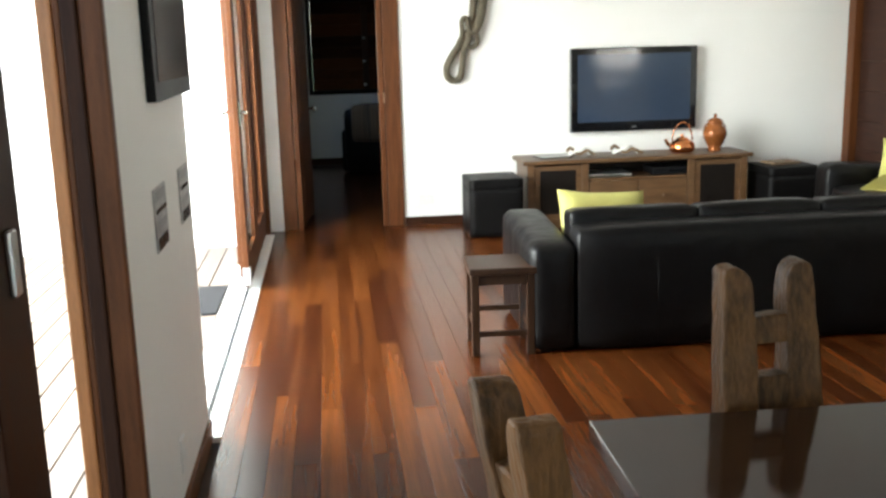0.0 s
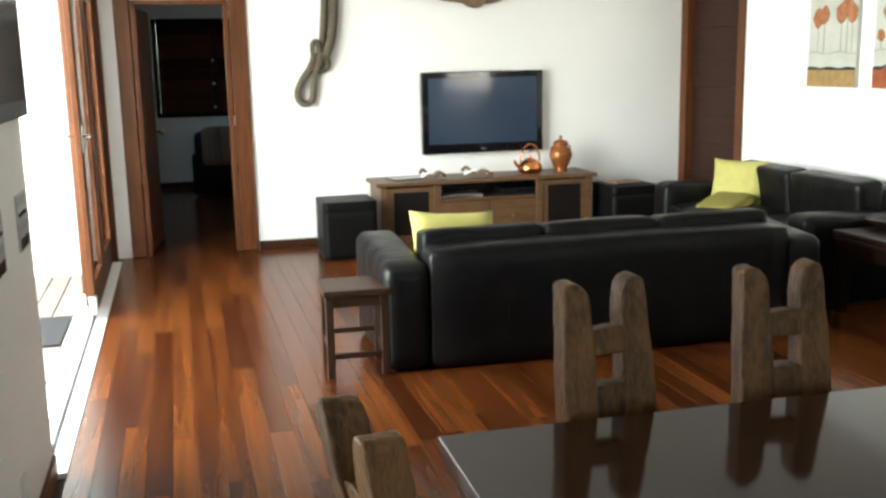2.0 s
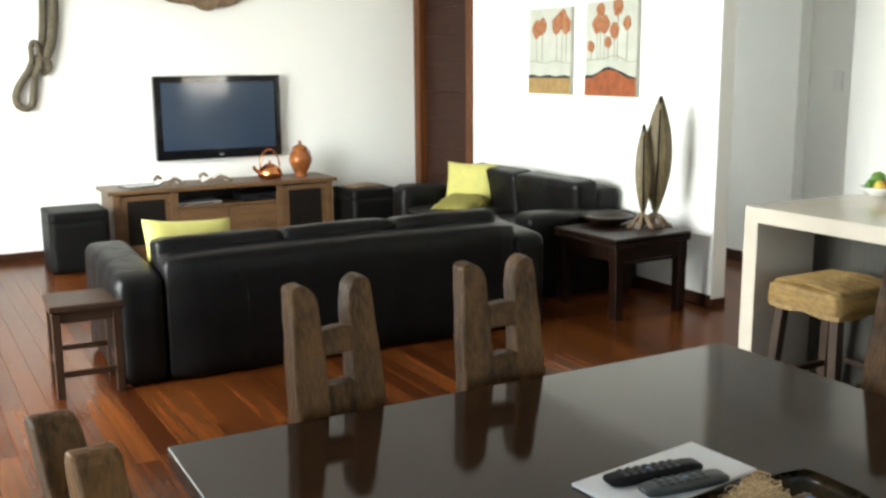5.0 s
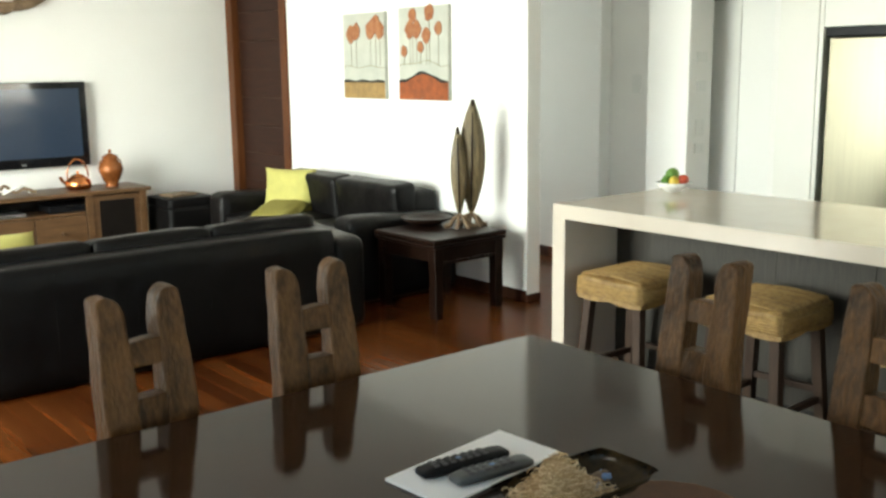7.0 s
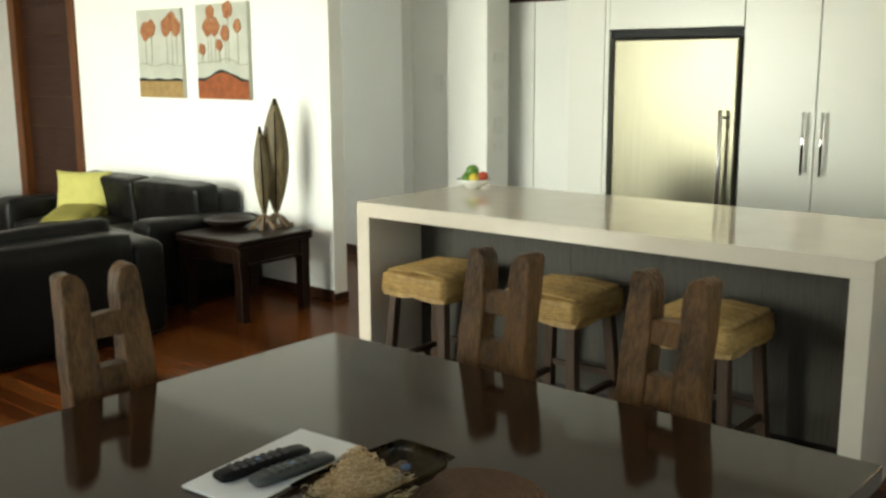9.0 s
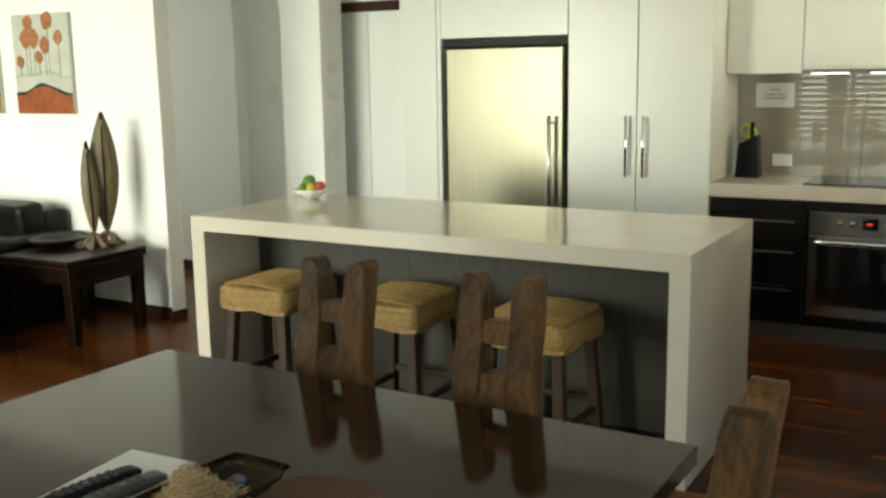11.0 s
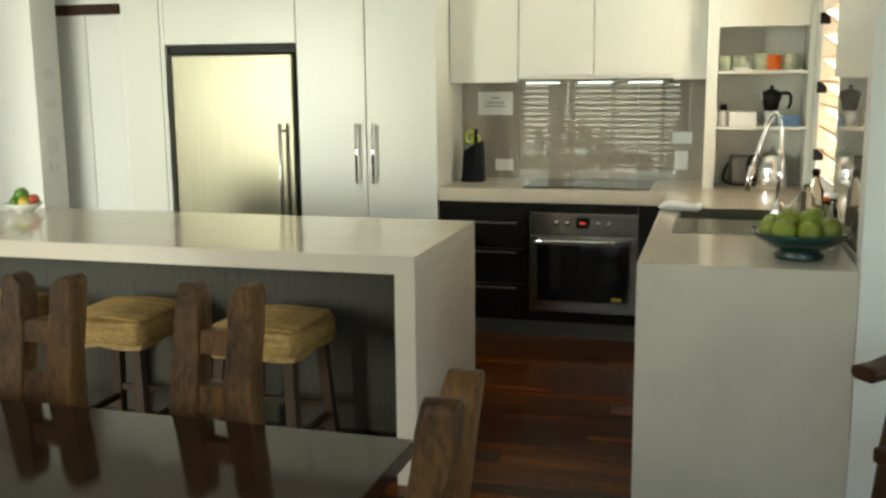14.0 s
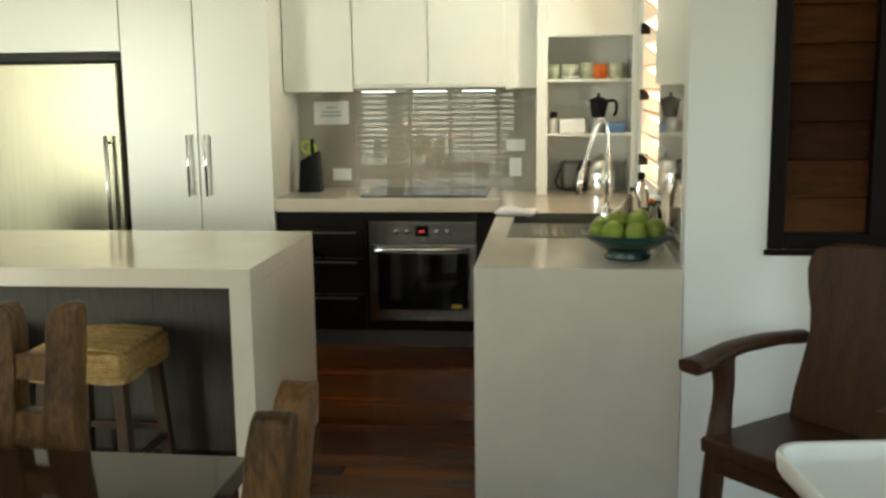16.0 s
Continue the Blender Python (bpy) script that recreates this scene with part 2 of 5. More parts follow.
M["ink"] = mat("grey_ink", (0.35, 0.35, 0.36), 0.7)
M["deck"] = mat("deck_board", (0.105, 0.075, 0.056), 0.5, 0, 0, 5.0, 0.1, 60, (9, 0.7, 9), rand="object", color2=(0.20, 0.155, 0.122))
M["mat"] = mat("door_mat", (0.018, 0.018, 0.020), 0.95, 0, 0.3, 60.0, 0.6, 250)
M["outside"] = mat("render_white", (0.84, 0.82, 0.78), 0.7, 0, 0.03, 2.0, 0.1, 120)
M["ground"] = mat("garden_ground", (0.06, 0.09, 0.03), 0.9, 0, 0.4, 0.6, 0.3, 20, color2=(0.14, 0.15, 0.06))
M["grey_plastic"] = mat("grey_plastic", (0.055, 0.060, 0.060), 0.4, 0, 0.1, 8.0)
M["hay"] = mat("raffia", (0.46, 0.29, 0.13), 0.7, 0, 0, 40.0, 0.3, 200, rand="island", color2=(0.78, 0.60, 0.36))
M["foliage"] = mat("foliage", (0.05, 0.10, 0.02), 0.6, 0, 0.5, 6.0, rand="island")
M["photo"] = mat("photo_print", (0.10, 0.10, 0.11), 0.3, 0, 0, 26.0, color2=(0.55, 0.54, 0.52), detail=6)
M["picture_dark"] = mat("dark_print", (0.014, 0.014, 0.016), 0.15, 0, 0, 9.0, color2=(0.09, 0.085, 0.08), detail=6)
M["throw"] = mat("striped_throw", (0.16, 0.10, 0.05), 0.9, 0, 0, 3.0, 0.3, 200, (9, 0.2, 0.2), color2=(0.035, 0.022, 0.015))
M["green_plastic"] = mat("lime_plastic", (0.42, 0.55, 0.03), 0.35)
M["orange_plastic"] = mat("orange_plastic", (0.75, 0.16, 0.02), 0.35)
M["blue"] = mat("blue_tin", (0.12, 0.22, 0.42), 0.4)
M["towel"] = mat("white_towel", (0.75, 0.75, 0.78), 0.95, 0, 0.05, 30.0, 0.5, 300)
M["lamp_glow"] = mat("lamp_glow", (0.80, 0.93, 1.0), 0.5, emit=1.6)
M["red_led"] = mat("red_display", (0.8, 0.04, 0.02), 0.4, emit=0.22)
M["clear"] = glass("clear_glass")
M["green_glass"] = glass("green_glass", (0.55, 0.75, 0.55), 0.02)
M["pane"] = glass("window_pane")

# ---------- mesh helpers ----------


def add_box(bm, x0, y0, z0, x1, y1, z1, bev=0.0, seg=2):
    b = bmesh.new()
    bmesh.ops.create_cube(b, size=1.0)
    for v in b.verts:
        v.co = Vector((x0 + (v.co.x + 0.5) * (x1 - x0), y0 + (v.co.y + 0.5) * (y1 - y0), z0 + (v.co.z + 0.5) * (z1 - z0)))
    if bev:
        bmesh.ops.bevel(b, geom=b.edges[:], offset=bev, segments=seg, profile=0.5, affect="EDGES")
    merge(bm, b)
    return bm


def merge(bm, b):
    me = bpy.data.meshes.new("tmp")
    b.to_mesh(me)
    b.free()
    bm.from_mesh(me)
    bpy.data.meshes.remove(me)


def box(x0, y0, z0, x1, y1, z1, bev=0.0, seg=2):
    return add_box(bmesh.new(), x0, y0, z0, x1, y1, z1, bev, seg)


def prism(points, axis, a0, a1, bev=0.0, seg=2):
    """A polygon, drawn in the two other axes, pushed along axis from a0 to a1."""
    b = bmesh.new()

    def place(p, a):
        return {"x": (a, p[0], p[1]), "y": (p[0], a, p[1]), "z": (p[0], p[1], a)}[axis]
    lo = [b.verts.new(place(p, a0)) for p in points]
    hi = [b.verts.new(place(p, a1)) for p in points]
    b.faces.new(lo)
    b.faces.new(hi[::-1])
    for i in range(len(points)):
        j = (i + 1) % len(points)
        b.faces.new((lo[i], hi[i], hi[j], lo[j]))
    bmesh.ops.recalc_face_normals(b, faces=b.faces[:])
    if bev:
        bmesh.ops.bevel(b, geom=b.edges[:], offset=bev, segments=seg, profile=0.5, affect="EDGES")
    return b


def lathe(profile, seg=32, closed=False):
    """Turn a list of (radius, height) round z."""
    b = bmesh.new()
    rings = []
    for r, z in profile:
        if r < 1e-5:
            rings.append([b.verts.new((0, 0, z))])
        else:
            rings.append([b.verts.new((r * math.cos(2 * math.pi * i / seg), r * math.sin(2 * math.pi * i / seg), z)) for i in range(seg)])
    for a, c in zip(rings, rings[1:]):
        for i in range(seg):
            j = (i + 1) % seg
            if len(a) == 1 and len(c) == 1:
                continue
            if len(a) == 1:
                b.faces.new((a[0], c[j], c[i]))
            elif len(c) == 1:
                b.faces.new((a[i], a[j], c[0]))
            else:
                b.faces.new((a[i], a[j], c[j], c[i]))
    bmesh.ops.recalc_face_normals(b, faces=b.faces[:])
    for f in b.faces:
        f.smooth = True
    return b


def tube(points, radius, seg=10, radii=None):
    """A round tube along points."""
    b = bmesh.new()
    pts = [Vector(p) for p in points]
    rings = []
    up = Vector((0.13, 0.31, 0.94))
    for i, p in enumerate(pts):
        d = (pts[min(i + 1, len(pts) - 1)] - pts[max(i - 1, 0)]).normalized()
        u = d.cross(up)
        if u.length < 1e-3:
            u = d.cross(Vector((1, 0, 0)))
        u.normalize()
        v = d.cross(u)
        r = radii[i] if radii else radius
        rings.append([b.verts.new(p + u * r * math.cos(2 * math.pi * k / seg) + v * r * math.sin(2 * math.pi * k / seg)) for k in range(seg)])
    for a, c in zip(rings, rings[1:]):
        for k in range(seg):
            b.faces.new((a[k], a[(k + 1) % seg], c[(k + 1) % seg], c[k]))
    b.faces.new(rings[0][::-1])
    b.faces.new(rings[-1])
    bmesh.ops.recalc_face_normals(b, faces=b.faces[:])
    for f in b.faces:
        f.smooth = len(f.verts) == 4
    return b


def strap(points, widths, heights, seg=12):
    """A flattened bar along points, lying level."""
    b = bmesh.new()
    pts = [Vector(p) for p in points]
    rings = []
    for i, p in enumerate(pts):
        d = (pts[min(i + 1, len(pts) - 1)] - pts[max(i - 1, 0)]).normalized()
        u = d.cross(Vector((0, 0, 1))).normalized()
        v = u.cross(d)
        t = i / (len(pts) - 1)
        w = widths[0] + (widths[1] - widths[0]) * t
        h = heights[0] + (heights[1] - heights[0]) * t
        ring = []
        for k in range(seg):
            a = 2 * math.pi * k / seg
            ca, sa = math.cos(a), math.sin(a)
            ring.append(b.verts.new(p + u * w * math.copysign(abs(ca) ** 0.6, ca) + v * h * math.copysign(abs(sa) ** 0.6, sa)))
        rings.append(ring)
    for a, c in zip(rings, rings[1:]):
        for k in range(seg):
            b.faces.new((a[k], a[(k + 1) % seg], c[(k + 1) % seg], c[k])).smooth = True
    b.faces.new(rings[0][::-1])
    b.faces.new(rings[-1])
    bmesh.ops.recalc_face_normals(b, faces=b.faces[:])
    return b


def spline(points, steps=8):
    """Points along a smooth curve through the given ones."""
    p = [Vector(q) for q in points]
    out = []
    for i in range(len(p) - 1):
        a, b, c, d = p[max(i - 1, 0)], p[i], p[i + 1], p[min(i + 2, len(p) - 1)]
        for k in range(steps):
            t = k / steps
            out.append(0.5 * ((2 * b) + (c - a) * t + (2 * a - 5 * b + 4 * c - d) * t * t + (3 * b - a - 3 * c + d) * t ** 3))
    out.append(p[-1])
    return out


def puff(sx, sy, sz, n=10, edge=5.0, rim=0.3, sag=0.0):
    """A stuffed cushion: thick in the middle, thin along its seam; lies flat, centred."""
    b = bmesh.new()
    bmesh.ops.create_cube(b, size=2.0)
    bmesh.ops.subdivide_edges(b, edges=b.edges[:], cuts=n, use_grid_fill=True)
    for v in b.verts:
        x, y, z = v.co
        t = (1 - abs(x) ** edge) * (1 - abs(y) ** edge)
        t = rim + (1 - rim) * max(t, 0) ** 0.5
        k = 1 - 0.06 * (1 - x * x) * (abs(y) > 0.98) - 0.06 * (1 - y * y) * (abs(x) > 0.98)
        v.co = (x * sx / 2 * k, y * sy / 2 * k, z * sz / 2 * t + sag * noise.noise(Vector((x * 2, y * 2, z))) * 0.03)
    for f in b.faces:
        f.smooth = True
    return b


def soft_box(x0, y0, z0, x1, y1, z1, r=0.05, cuts=6, bulge=0.0):
    """A box with rounded edges and slightly swollen faces."""
    b = bmesh.new()
    bmesh.ops.create_cube(b, size=2.0)
    bmesh.ops.subdivide_edges(b, edges=b.edges[:], cuts=cuts, use_grid_fill=True)
    h = Vector(((x1 - x0) / 2, (y1 - y0) / 2, (z1 - z0) / 2))
    c = Vector(((x0 + x1) / 2, (y0 + y1) / 2, (z0 + z1) / 2))
    rr = min(r, *h)
    for v in b.verts:
        u = v.co.copy()
        p = Vector([math.copysign(abs(u[i]) ** 0.75, u[i]) * h[i] for i in range(3)])
        q = Vector([max(-h[i] + rr, min(h[i] - rr, p[i])) for i in range(3)])
        d = p - q
        if d.length > 1e-6:
            p = q + d.normalized() * rr
        sw = Vector([math.copysign(1, u[i]) * bulge * (abs(u[i]) > 0.99) * (1 - u[(i + 1) % 3] ** 2) * (1 - u[(i + 2) % 3] ** 2) for i in range(3)])
        v.co = c + p + sw
    for f in b.faces:
        f.smooth = True
    return b


def move(bm, m):
    bmesh.ops.transform(bm, matrix=m, verts=bm.verts[:])
    return bm


def wobble(bm, amount, scale=6.0):
    for v in bm.verts:
        v.co += noise.noise_vector(v.co * scale) * amount
    return bm


def link_mesh(name, bm, material):
    me = bpy.data.meshes.new(name)
    bm.to_mesh(me)
    bm.free()
    me.materials.append(material)
    return new(name, me)


def part(name, bm, material, parent, label=""):
    ob = link_mesh(name, bm, material)
    ob.parent = parent
    if label:
        ob["label"] = label
    return ob


def thing(name, m, label, category, group="", kind=""):
    ob = new(name)
    ob.empty_display_size = 0.1
    ob.matrix_world = m
    return tagged(ob, label, category, group, kind)


def single(name, bm, material, m, label, category, group="", kind=""):
    ob = link_mesh(name, bm, material)
    ob.matrix_world = m
    return tagged(ob, label, category, group, kind)


def fixed(name, bm, material, label, category="wall"):
    """A piece of the setting, in world coordinates."""
    return tagged(link_mesh(name, bm, material), label, category, "", "structure")


I = Matrix.Identity(4)

# ---------- setting ----------
CEIL = 2.65
TVY = 8.74      # living room end wall
LX = -0.65      # wall with the sliding doors
PX = 4.56       # wall with the paintings
WX = 3.53       # wall with the timber louvre window
SY = -0.64      # kitchen side wall
BX = 6.40       # kitchen back wall

floor = fixed("floor", box(LX, -3.9, -0.08, 8.2, 13.7, -0.022), M["subfloor"], "dark underlay beneath the polished floor boards", "floor")
fixed("ceiling", box(LX - 0.2, -3.9, CEIL, 8.2, 13.7, CEIL + 0.15), M["ceiling"], "plain white painted flat ceiling", "ceiling")

# end wall with the television, and the doorway at its end
b = box(0.50, TVY, 0, PX + 0.12, TVY + 0.12, CEIL)
add_box(b, -0.36, TVY, 2.12, 0.50, TVY + 0.12, CEIL)
add_box(b, LX - 0.15, TVY, 0, -0.50, TVY + 0.12, CEIL)
add_box(b, -0.50, TVY, 2.12, -0.36, TVY + 0.12, CEIL)
fixed("wall_north", b, M["wall"], "white painted wall behind the television")

# wall with the paintings, open at the door by the corner
b = box(PX, 4.69, 0, PX + 0.12, 7.66, CEIL)
add_box(b, PX, 7.66, 2.35, PX + 0.12, TVY, CEIL)
fixed("wall_paintings", b, M["wall"], "white painted partition wall hung with two paintings")

# sliding door side
b = box(LX - 0.157, 2.852, 0, LX, 4.12, CEIL)
add_box(b, LX - 0.15, 4.12, 2.3, LX, TVY, CEIL)
add_box(b, LX - 0.15, 8.62, 0, LX, TVY, 2.3)
add_box(b, LX - 0.2, 0.2, 2.3, LX, 2.852, CEIL)
add_box(b, LX - 0.2, -0.35, 0, LX, 0.2, CEIL)
# unseen opening from -2.85 to -0.35, added for the west fill lamp
add_box(b, LX - 0.2, -2.85, 2.35, LX, -0.35, CEIL)
add_box(b, LX - 0.2, -2.85, 0, LX, -0.35, 0.35)
add_box(b, LX - 0.2, -3.9, 0, LX, -2.85, CEIL)
fixed("wall_west", b, M["wall"], "white painted outer wall between the glazed doors")

# wall behind the start of the walk, its opening added for a fill lamp
b = box(LX, -3.9, 0, 3.6, -3.75, 0.55)
add_box(b, LX, -3.9, 2.35, 3.6, -3.75, CEIL)
add_box(b, LX, -3.9, 0.55, 1.0, -3.75, 2.35)
add_box(b, 3.4, -3.9, 0.55, 3.6, -3.75, 2.35)
fixed("wall_south", b, M["wall"], "white painted unseen wall with an opening added for fill light")

# wall with the timber louvre window
W0, W1, WB = -2.10, -0.885, 0.985
b = box(WX, W1, 0, WX + 0.12, SY + 0.035, CEIL)
add_box(b, WX, -3.75, 0, WX + 0.12, W0, CEIL)
add_box(b, WX, W0, 0, WX + 0.12, W1, WB)
add_box(b, WX, W0, 2.15, WX + 0.12, W1, CEIL)
fixed("wall_east", b, M["wall"], "white painted wall with a timber louvre window")

# kitchen side wall with its louvre window over the bench
b = box(WX + 0.12, SY - 0.12, 0, 4.70, SY, CEIL)
add_box(b, 5.62, SY - 0.12, 0, BX + 0.12, SY, CEIL)
add_box(b, 4.70, SY - 0.12, 0, 5.62, SY, 0.95)
add_box(b, 4.70, SY - 0.12, 2.3, 5.62, SY, CEIL)
fixed("wall_kitchen_side", b, M["wall"], "white painted kitchen wall with a louvre window")

b = box(BX, SY, 0, BX + 0.12, 3.62, CEIL)
fixed("wall_kitchen_back", b, M["wall"], "white painted wall behind the kitchen benches")

# nib wall, and the passage beside the kitchen
fixed("wall_nib", box(5.75, 4.30, 0, 6.02, 4.66, CEIL, 0.004), M["wall"], "white painted nib wall with light switches")
b = box(6.15, 3.62, 0, 6.27, 3.90, CEIL)
add_box(b, 6.15, 4.44, 0, 6.27, 4.54, CEIL)
add_box(b, 6.15, 3.90, 2.08, 6.27, 4.44, CEIL)
fixed("wall_passage_end", b, M["wall"], "white painted wall round a doorway")
fixed("wall_passage_side", box(6.02, 4.54, 0, 6.6, 4.66, CEIL), M["wall"], "white painted wall beside the passage")
b = box(5.95, 4.66, 0, 6.07, 5.18, CEIL)
add_box(b, 5.95, 5.18, 0, 8.2, 5.30, CEIL)
fixed("wall_corridor_near", b, M["wall"], "white painted corridor wall")
fixed("wall_corridor", box(5.83, 5.18, 0, 5.95, 13.6, CEIL), M["wall"], "pale grey shaded corridor wall")
# out-of-view end wall; its opening is added for the corridor fill lamp
b = box(PX + 0.12, 9.6, 0, 4.90, 9.72, CEIL)
add_box(b, 5.60, 9.6, 0, 5.83, 9.72, CEIL)
add_box(b, 4.90, 9.6, 0, 5.60, 9.72, 0.9)
add_box(b, 4.90, 9.6, 2.1, 5.60, 9.72, CEIL)
fixed("wall_corridor_end", b, M["wall"], "white painted unseen end wall of the corridor, opened for fill light")
fixed("wall_outer_east", box(8.2, -3.9, 0, 8.3, 13.7, CEIL), M["wall"], "plain outer wall")
fixed("wall_back_corner", box(BX, 3.62, 0, 6.72, 3.68, CEIL), M["wall"], "plain white wall beside the fridge cupboard")

# room through the doorway
b = box(LX - 0.15, 13.5, 0, -0.30, 13.62, CEIL)
add_box(b, 0.86, 13.5, 0, 4.2, 13.62, CEIL)
add_box(b, -0.30, 13.5, 0, 0.86, 13.62, 0.96)
add_box(b, -0.30, 13.5, 2.15, 0.86, 13.62, CEIL)
fixed("wall_bedroom_end", b, M["wall"], "white painted wall with a closed timber louvre window")
# unseen gap at y 10.4 to 12.3 added to brighten the room with sky
b = box(LX - 0.15, TVY + 0.12, 0, LX, 10.4, CEIL)
add_box(b, LX - 0.15, 12.3, 0, LX, 13.5, CEIL)
add_box(b, LX - 0.15, 10.4, 0, LX, 12.3, 1.2)
add_box(b, LX - 0.15, 10.4, 1.9, LX, 12.3, CEIL)
fixed("wall_bedroom_west", b, M["wall"], "white painted side wall of the far room")
fixed("wall_bedroom_east", box(4.1, TVY + 0.12, 0, 4.2, 13.5, CEIL), M["wall"], "white painted side wall of the far room")

# skirtings
fixed("baseboard_north", box(0.53, TVY - 0.015, 0.002, PX, TVY, 0.075, 0.003), M["dark_timber"], "dark stained timber skirting board", "skirting")
fixed("baseboard_paintings", box(PX - 0.015, 4.69, 0.002, PX, 7.62, 0.075, 0.003), M["dark_timber"], "dark stained timber skirting board", "skirting")
fixed("baseboard_partition_end", box(PX - 0.015, 4.675, 0.002, PX + 0.12, 4.69, 0.05, 0.003), M["dark_timber"], "dark stained timber skirting board", "skirting")
fixed("baseboard_corridor", box(5.815, 5.3, 0.002, 5.83, 9.6, 0.09, 0.003), M["dark_timber"], "dark stained timber skirting board", "skirting")
fixed("baseboard_bedroom", box(LX, 13.485, 0.002, 4.1, 13.5, 0.09, 0.003), M["dark_timber"], "dark stained timber skirting board", "skirting")
fixed("baseboard_west", box(LX, 2.90, 0.002, LX + 0.015, 4.11, 0.09, 0.003), M["cedar"], "cedar skirting board", "skirting")

# doorway to the far room
d1 = thing("door_1", I, "cedar door frame with the door standing open", "door", kind="structure")
part("jamb", box(0.34, TVY - 0.005, 0, 0.38, TVY + 0.125, 2.10, 0.003), M["cedar"], d1)
part("jamb", box(-0.40, TVY - 0.005, 0, -0.36, TVY + 0.125, 2.10, 0.003), M["cedar"], d1)
part("head", box(-0.40, TVY - 0.005, 2.08, 0.38, TVY + 0.125, 2.12, 0.003), M["cedar"], d1)
part("architrave", box(0.385, TVY - 0.022, 0, 0.525, TVY - 0.001, 2.2, 0.006), M["cedar"], d1)
part("architrave", box(-0.525, TVY - 0.022, 0, -0.405, TVY - 0.001, 2.2, 0.006), M["cedar"], d1)
leaf = part("door_leaf", box(-0.395, TVY + 0.13, 0.01, -0.355, TVY + 0.90, 2.06, 0.004), M["cedar"], d1, "cedar panelled door leaf")
hinge = Matrix.Translation((-0.36, TVY + 0.13, 0))
leaf.matrix_basis = hinge @ pose(0, 0, 0, 0, 0, -6) @ hinge.inverted()
for z0, z1 in ((0.15, 0.80), (0.95, 1.90)):
    part("panel", box(-0.353, TVY + 0.24, z0, -0.349, TVY + 0.79, z1, 0.001), M["cedar"], leaf)
part("door_knob", move(lathe([(0, 0), (0.012, 0), (0.012, 0.03), (0.028, 0.04), (0.03, 0.055), (0.02, 0.07), (0, 0.072)], 16), pose(-0.352, TVY + 0.82, 1.0, 0, 90, 0)), M["chrome"], leaf)


def louvre_window(name, m, width, height, pitch, label, tilt=14, rails=True, knobs=False):
    """A framed bank of closed timber louvres; lies in the local xz plane, its face towards -y."""
    w = thing(name, m, label, "window", kind="structure")
    t = 0.055
    part("window_frame", box(0, -0.01, 0, t, 0.10, height, 0.004), M["dark_frame"], w)
    part("window_frame", box(width - t, -0.01, 0, width, 0.10, height, 0.004), M["dark_frame"], w)
    part("window_frame", box(t, -0.01, 0, width - t, 0.10, t, 0.004), M["dark_frame"], w)
    part("window_frame", box(t, -0.01, height - t, width - t, 0.10, height, 0.004), M["dark_frame"], w)
    first = None
    count = round((height - 2 * t) / pitch)
    pitch = (height - 2 * t) / count
    z = t - 0.012
    for i in range(count):
        bm = box(0, -0.008, 0, width - 2 * t - 0.004, 0.008, pitch + 0.028, 0.003)
        move(bm, pose(t + 0.002, 0.045, z, -tilt, 0, 0))
        if first is None:
            first = part("blade", bm, M["blade"], w)
            z_first = z
        else:
            bm.free()
            o = new("blade", first.data)
            o.parent = w
            o.location.z = z - z_first
        z += pitch
    return w


# timber louvre window over the armchair: blades, mullion
w1 = louvre_window("window_1", pose(WX - 0.004, W1, WB, 0, 0, -90), W1 - W0, 2.15 - WB, 0.137, "dark timber window with closed wooden louvre blades")
part("mullion", box(0.335, -0.012, 0.05, 0.40, 0.03, 1.1, 0.003), M["dark_frame"], w1)
part("window_sill", box(-0.01, -0.012, -0.022, 1.22, 0.04, -0.002, 0.003), M["dark_frame"], w1)
w2 = louvre_window("window_2", pose(-0.33, 13.495, 0.93), 1.22, 1.25, 0.15, "dark timber window with closed wooden louvre blades")
part("mullion", box(0.72, -0.012, 0.05, 0.80, 0.03, 1.14, 0.003), M["dark_timber"], w2)
for z in (0.12, 0.42, 0.72):
    part("latch", lathe([(0, 0), (0.02, 0.002), (0.022, 0.03), (0, 0.035)], 12), M["chrome"], w2).matrix_basis = pose(0.74, -0.02, z, 90, 0, 0)

# dark door panel beside the television wall
d2 = thing("door_2", I, "dark timber sliding door in a cedar frame", "door", kind="structure")
part("jamb", box(PX - 0.02, 7.66, 0, PX + 0.125, 7.76, 2.35, 0.005), M["cedar"], d2)
part("jamb", box(PX - 0.02, 8.62, 0, PX + 0.125, TVY - 0.003, 2.35, 0.005), M["cedar"], d2)
for i in range(9):
    part("panel", box(PX + 0.05, 7.762, 0.01 + i * 0.26, PX + 0.085, 8.618, 0.2685 + i * 0.26, 0.002), M["panel_timber"], d2)

# hidden sheet added to stop the corridor lamp leaking through the joints
part("light_block", box(PX + 0.088, 7.762, 0.01, PX + 0.105, 8.618, 2.345, 0.002), M["panel_timber"], d2)

# near glazed door: jambs, dark leaf with a pull, gap to the daylight
d3 = thing("door_3", I, "dark timber sliding door pulled partly open", "door", kind="structure")
part("jamb", box(LX - 0.0565, 2.815, 0, LX + 0.004, 2.850, 2.3, 0.006), M["cedar"], d3, "brown cedar inner jamb")
part("stop_bead", box(LX - 0.0985, 2.806, 0, LX - 0.057, 2.850, 2.3, 0.006), M["dark_timber"], d3)
part("jamb", box(LX - 0.117, 2.814, 0, LX - 0.099, 2.850, 2.3, 0.005), M["cedar"], d3, "cedar outer jamb")
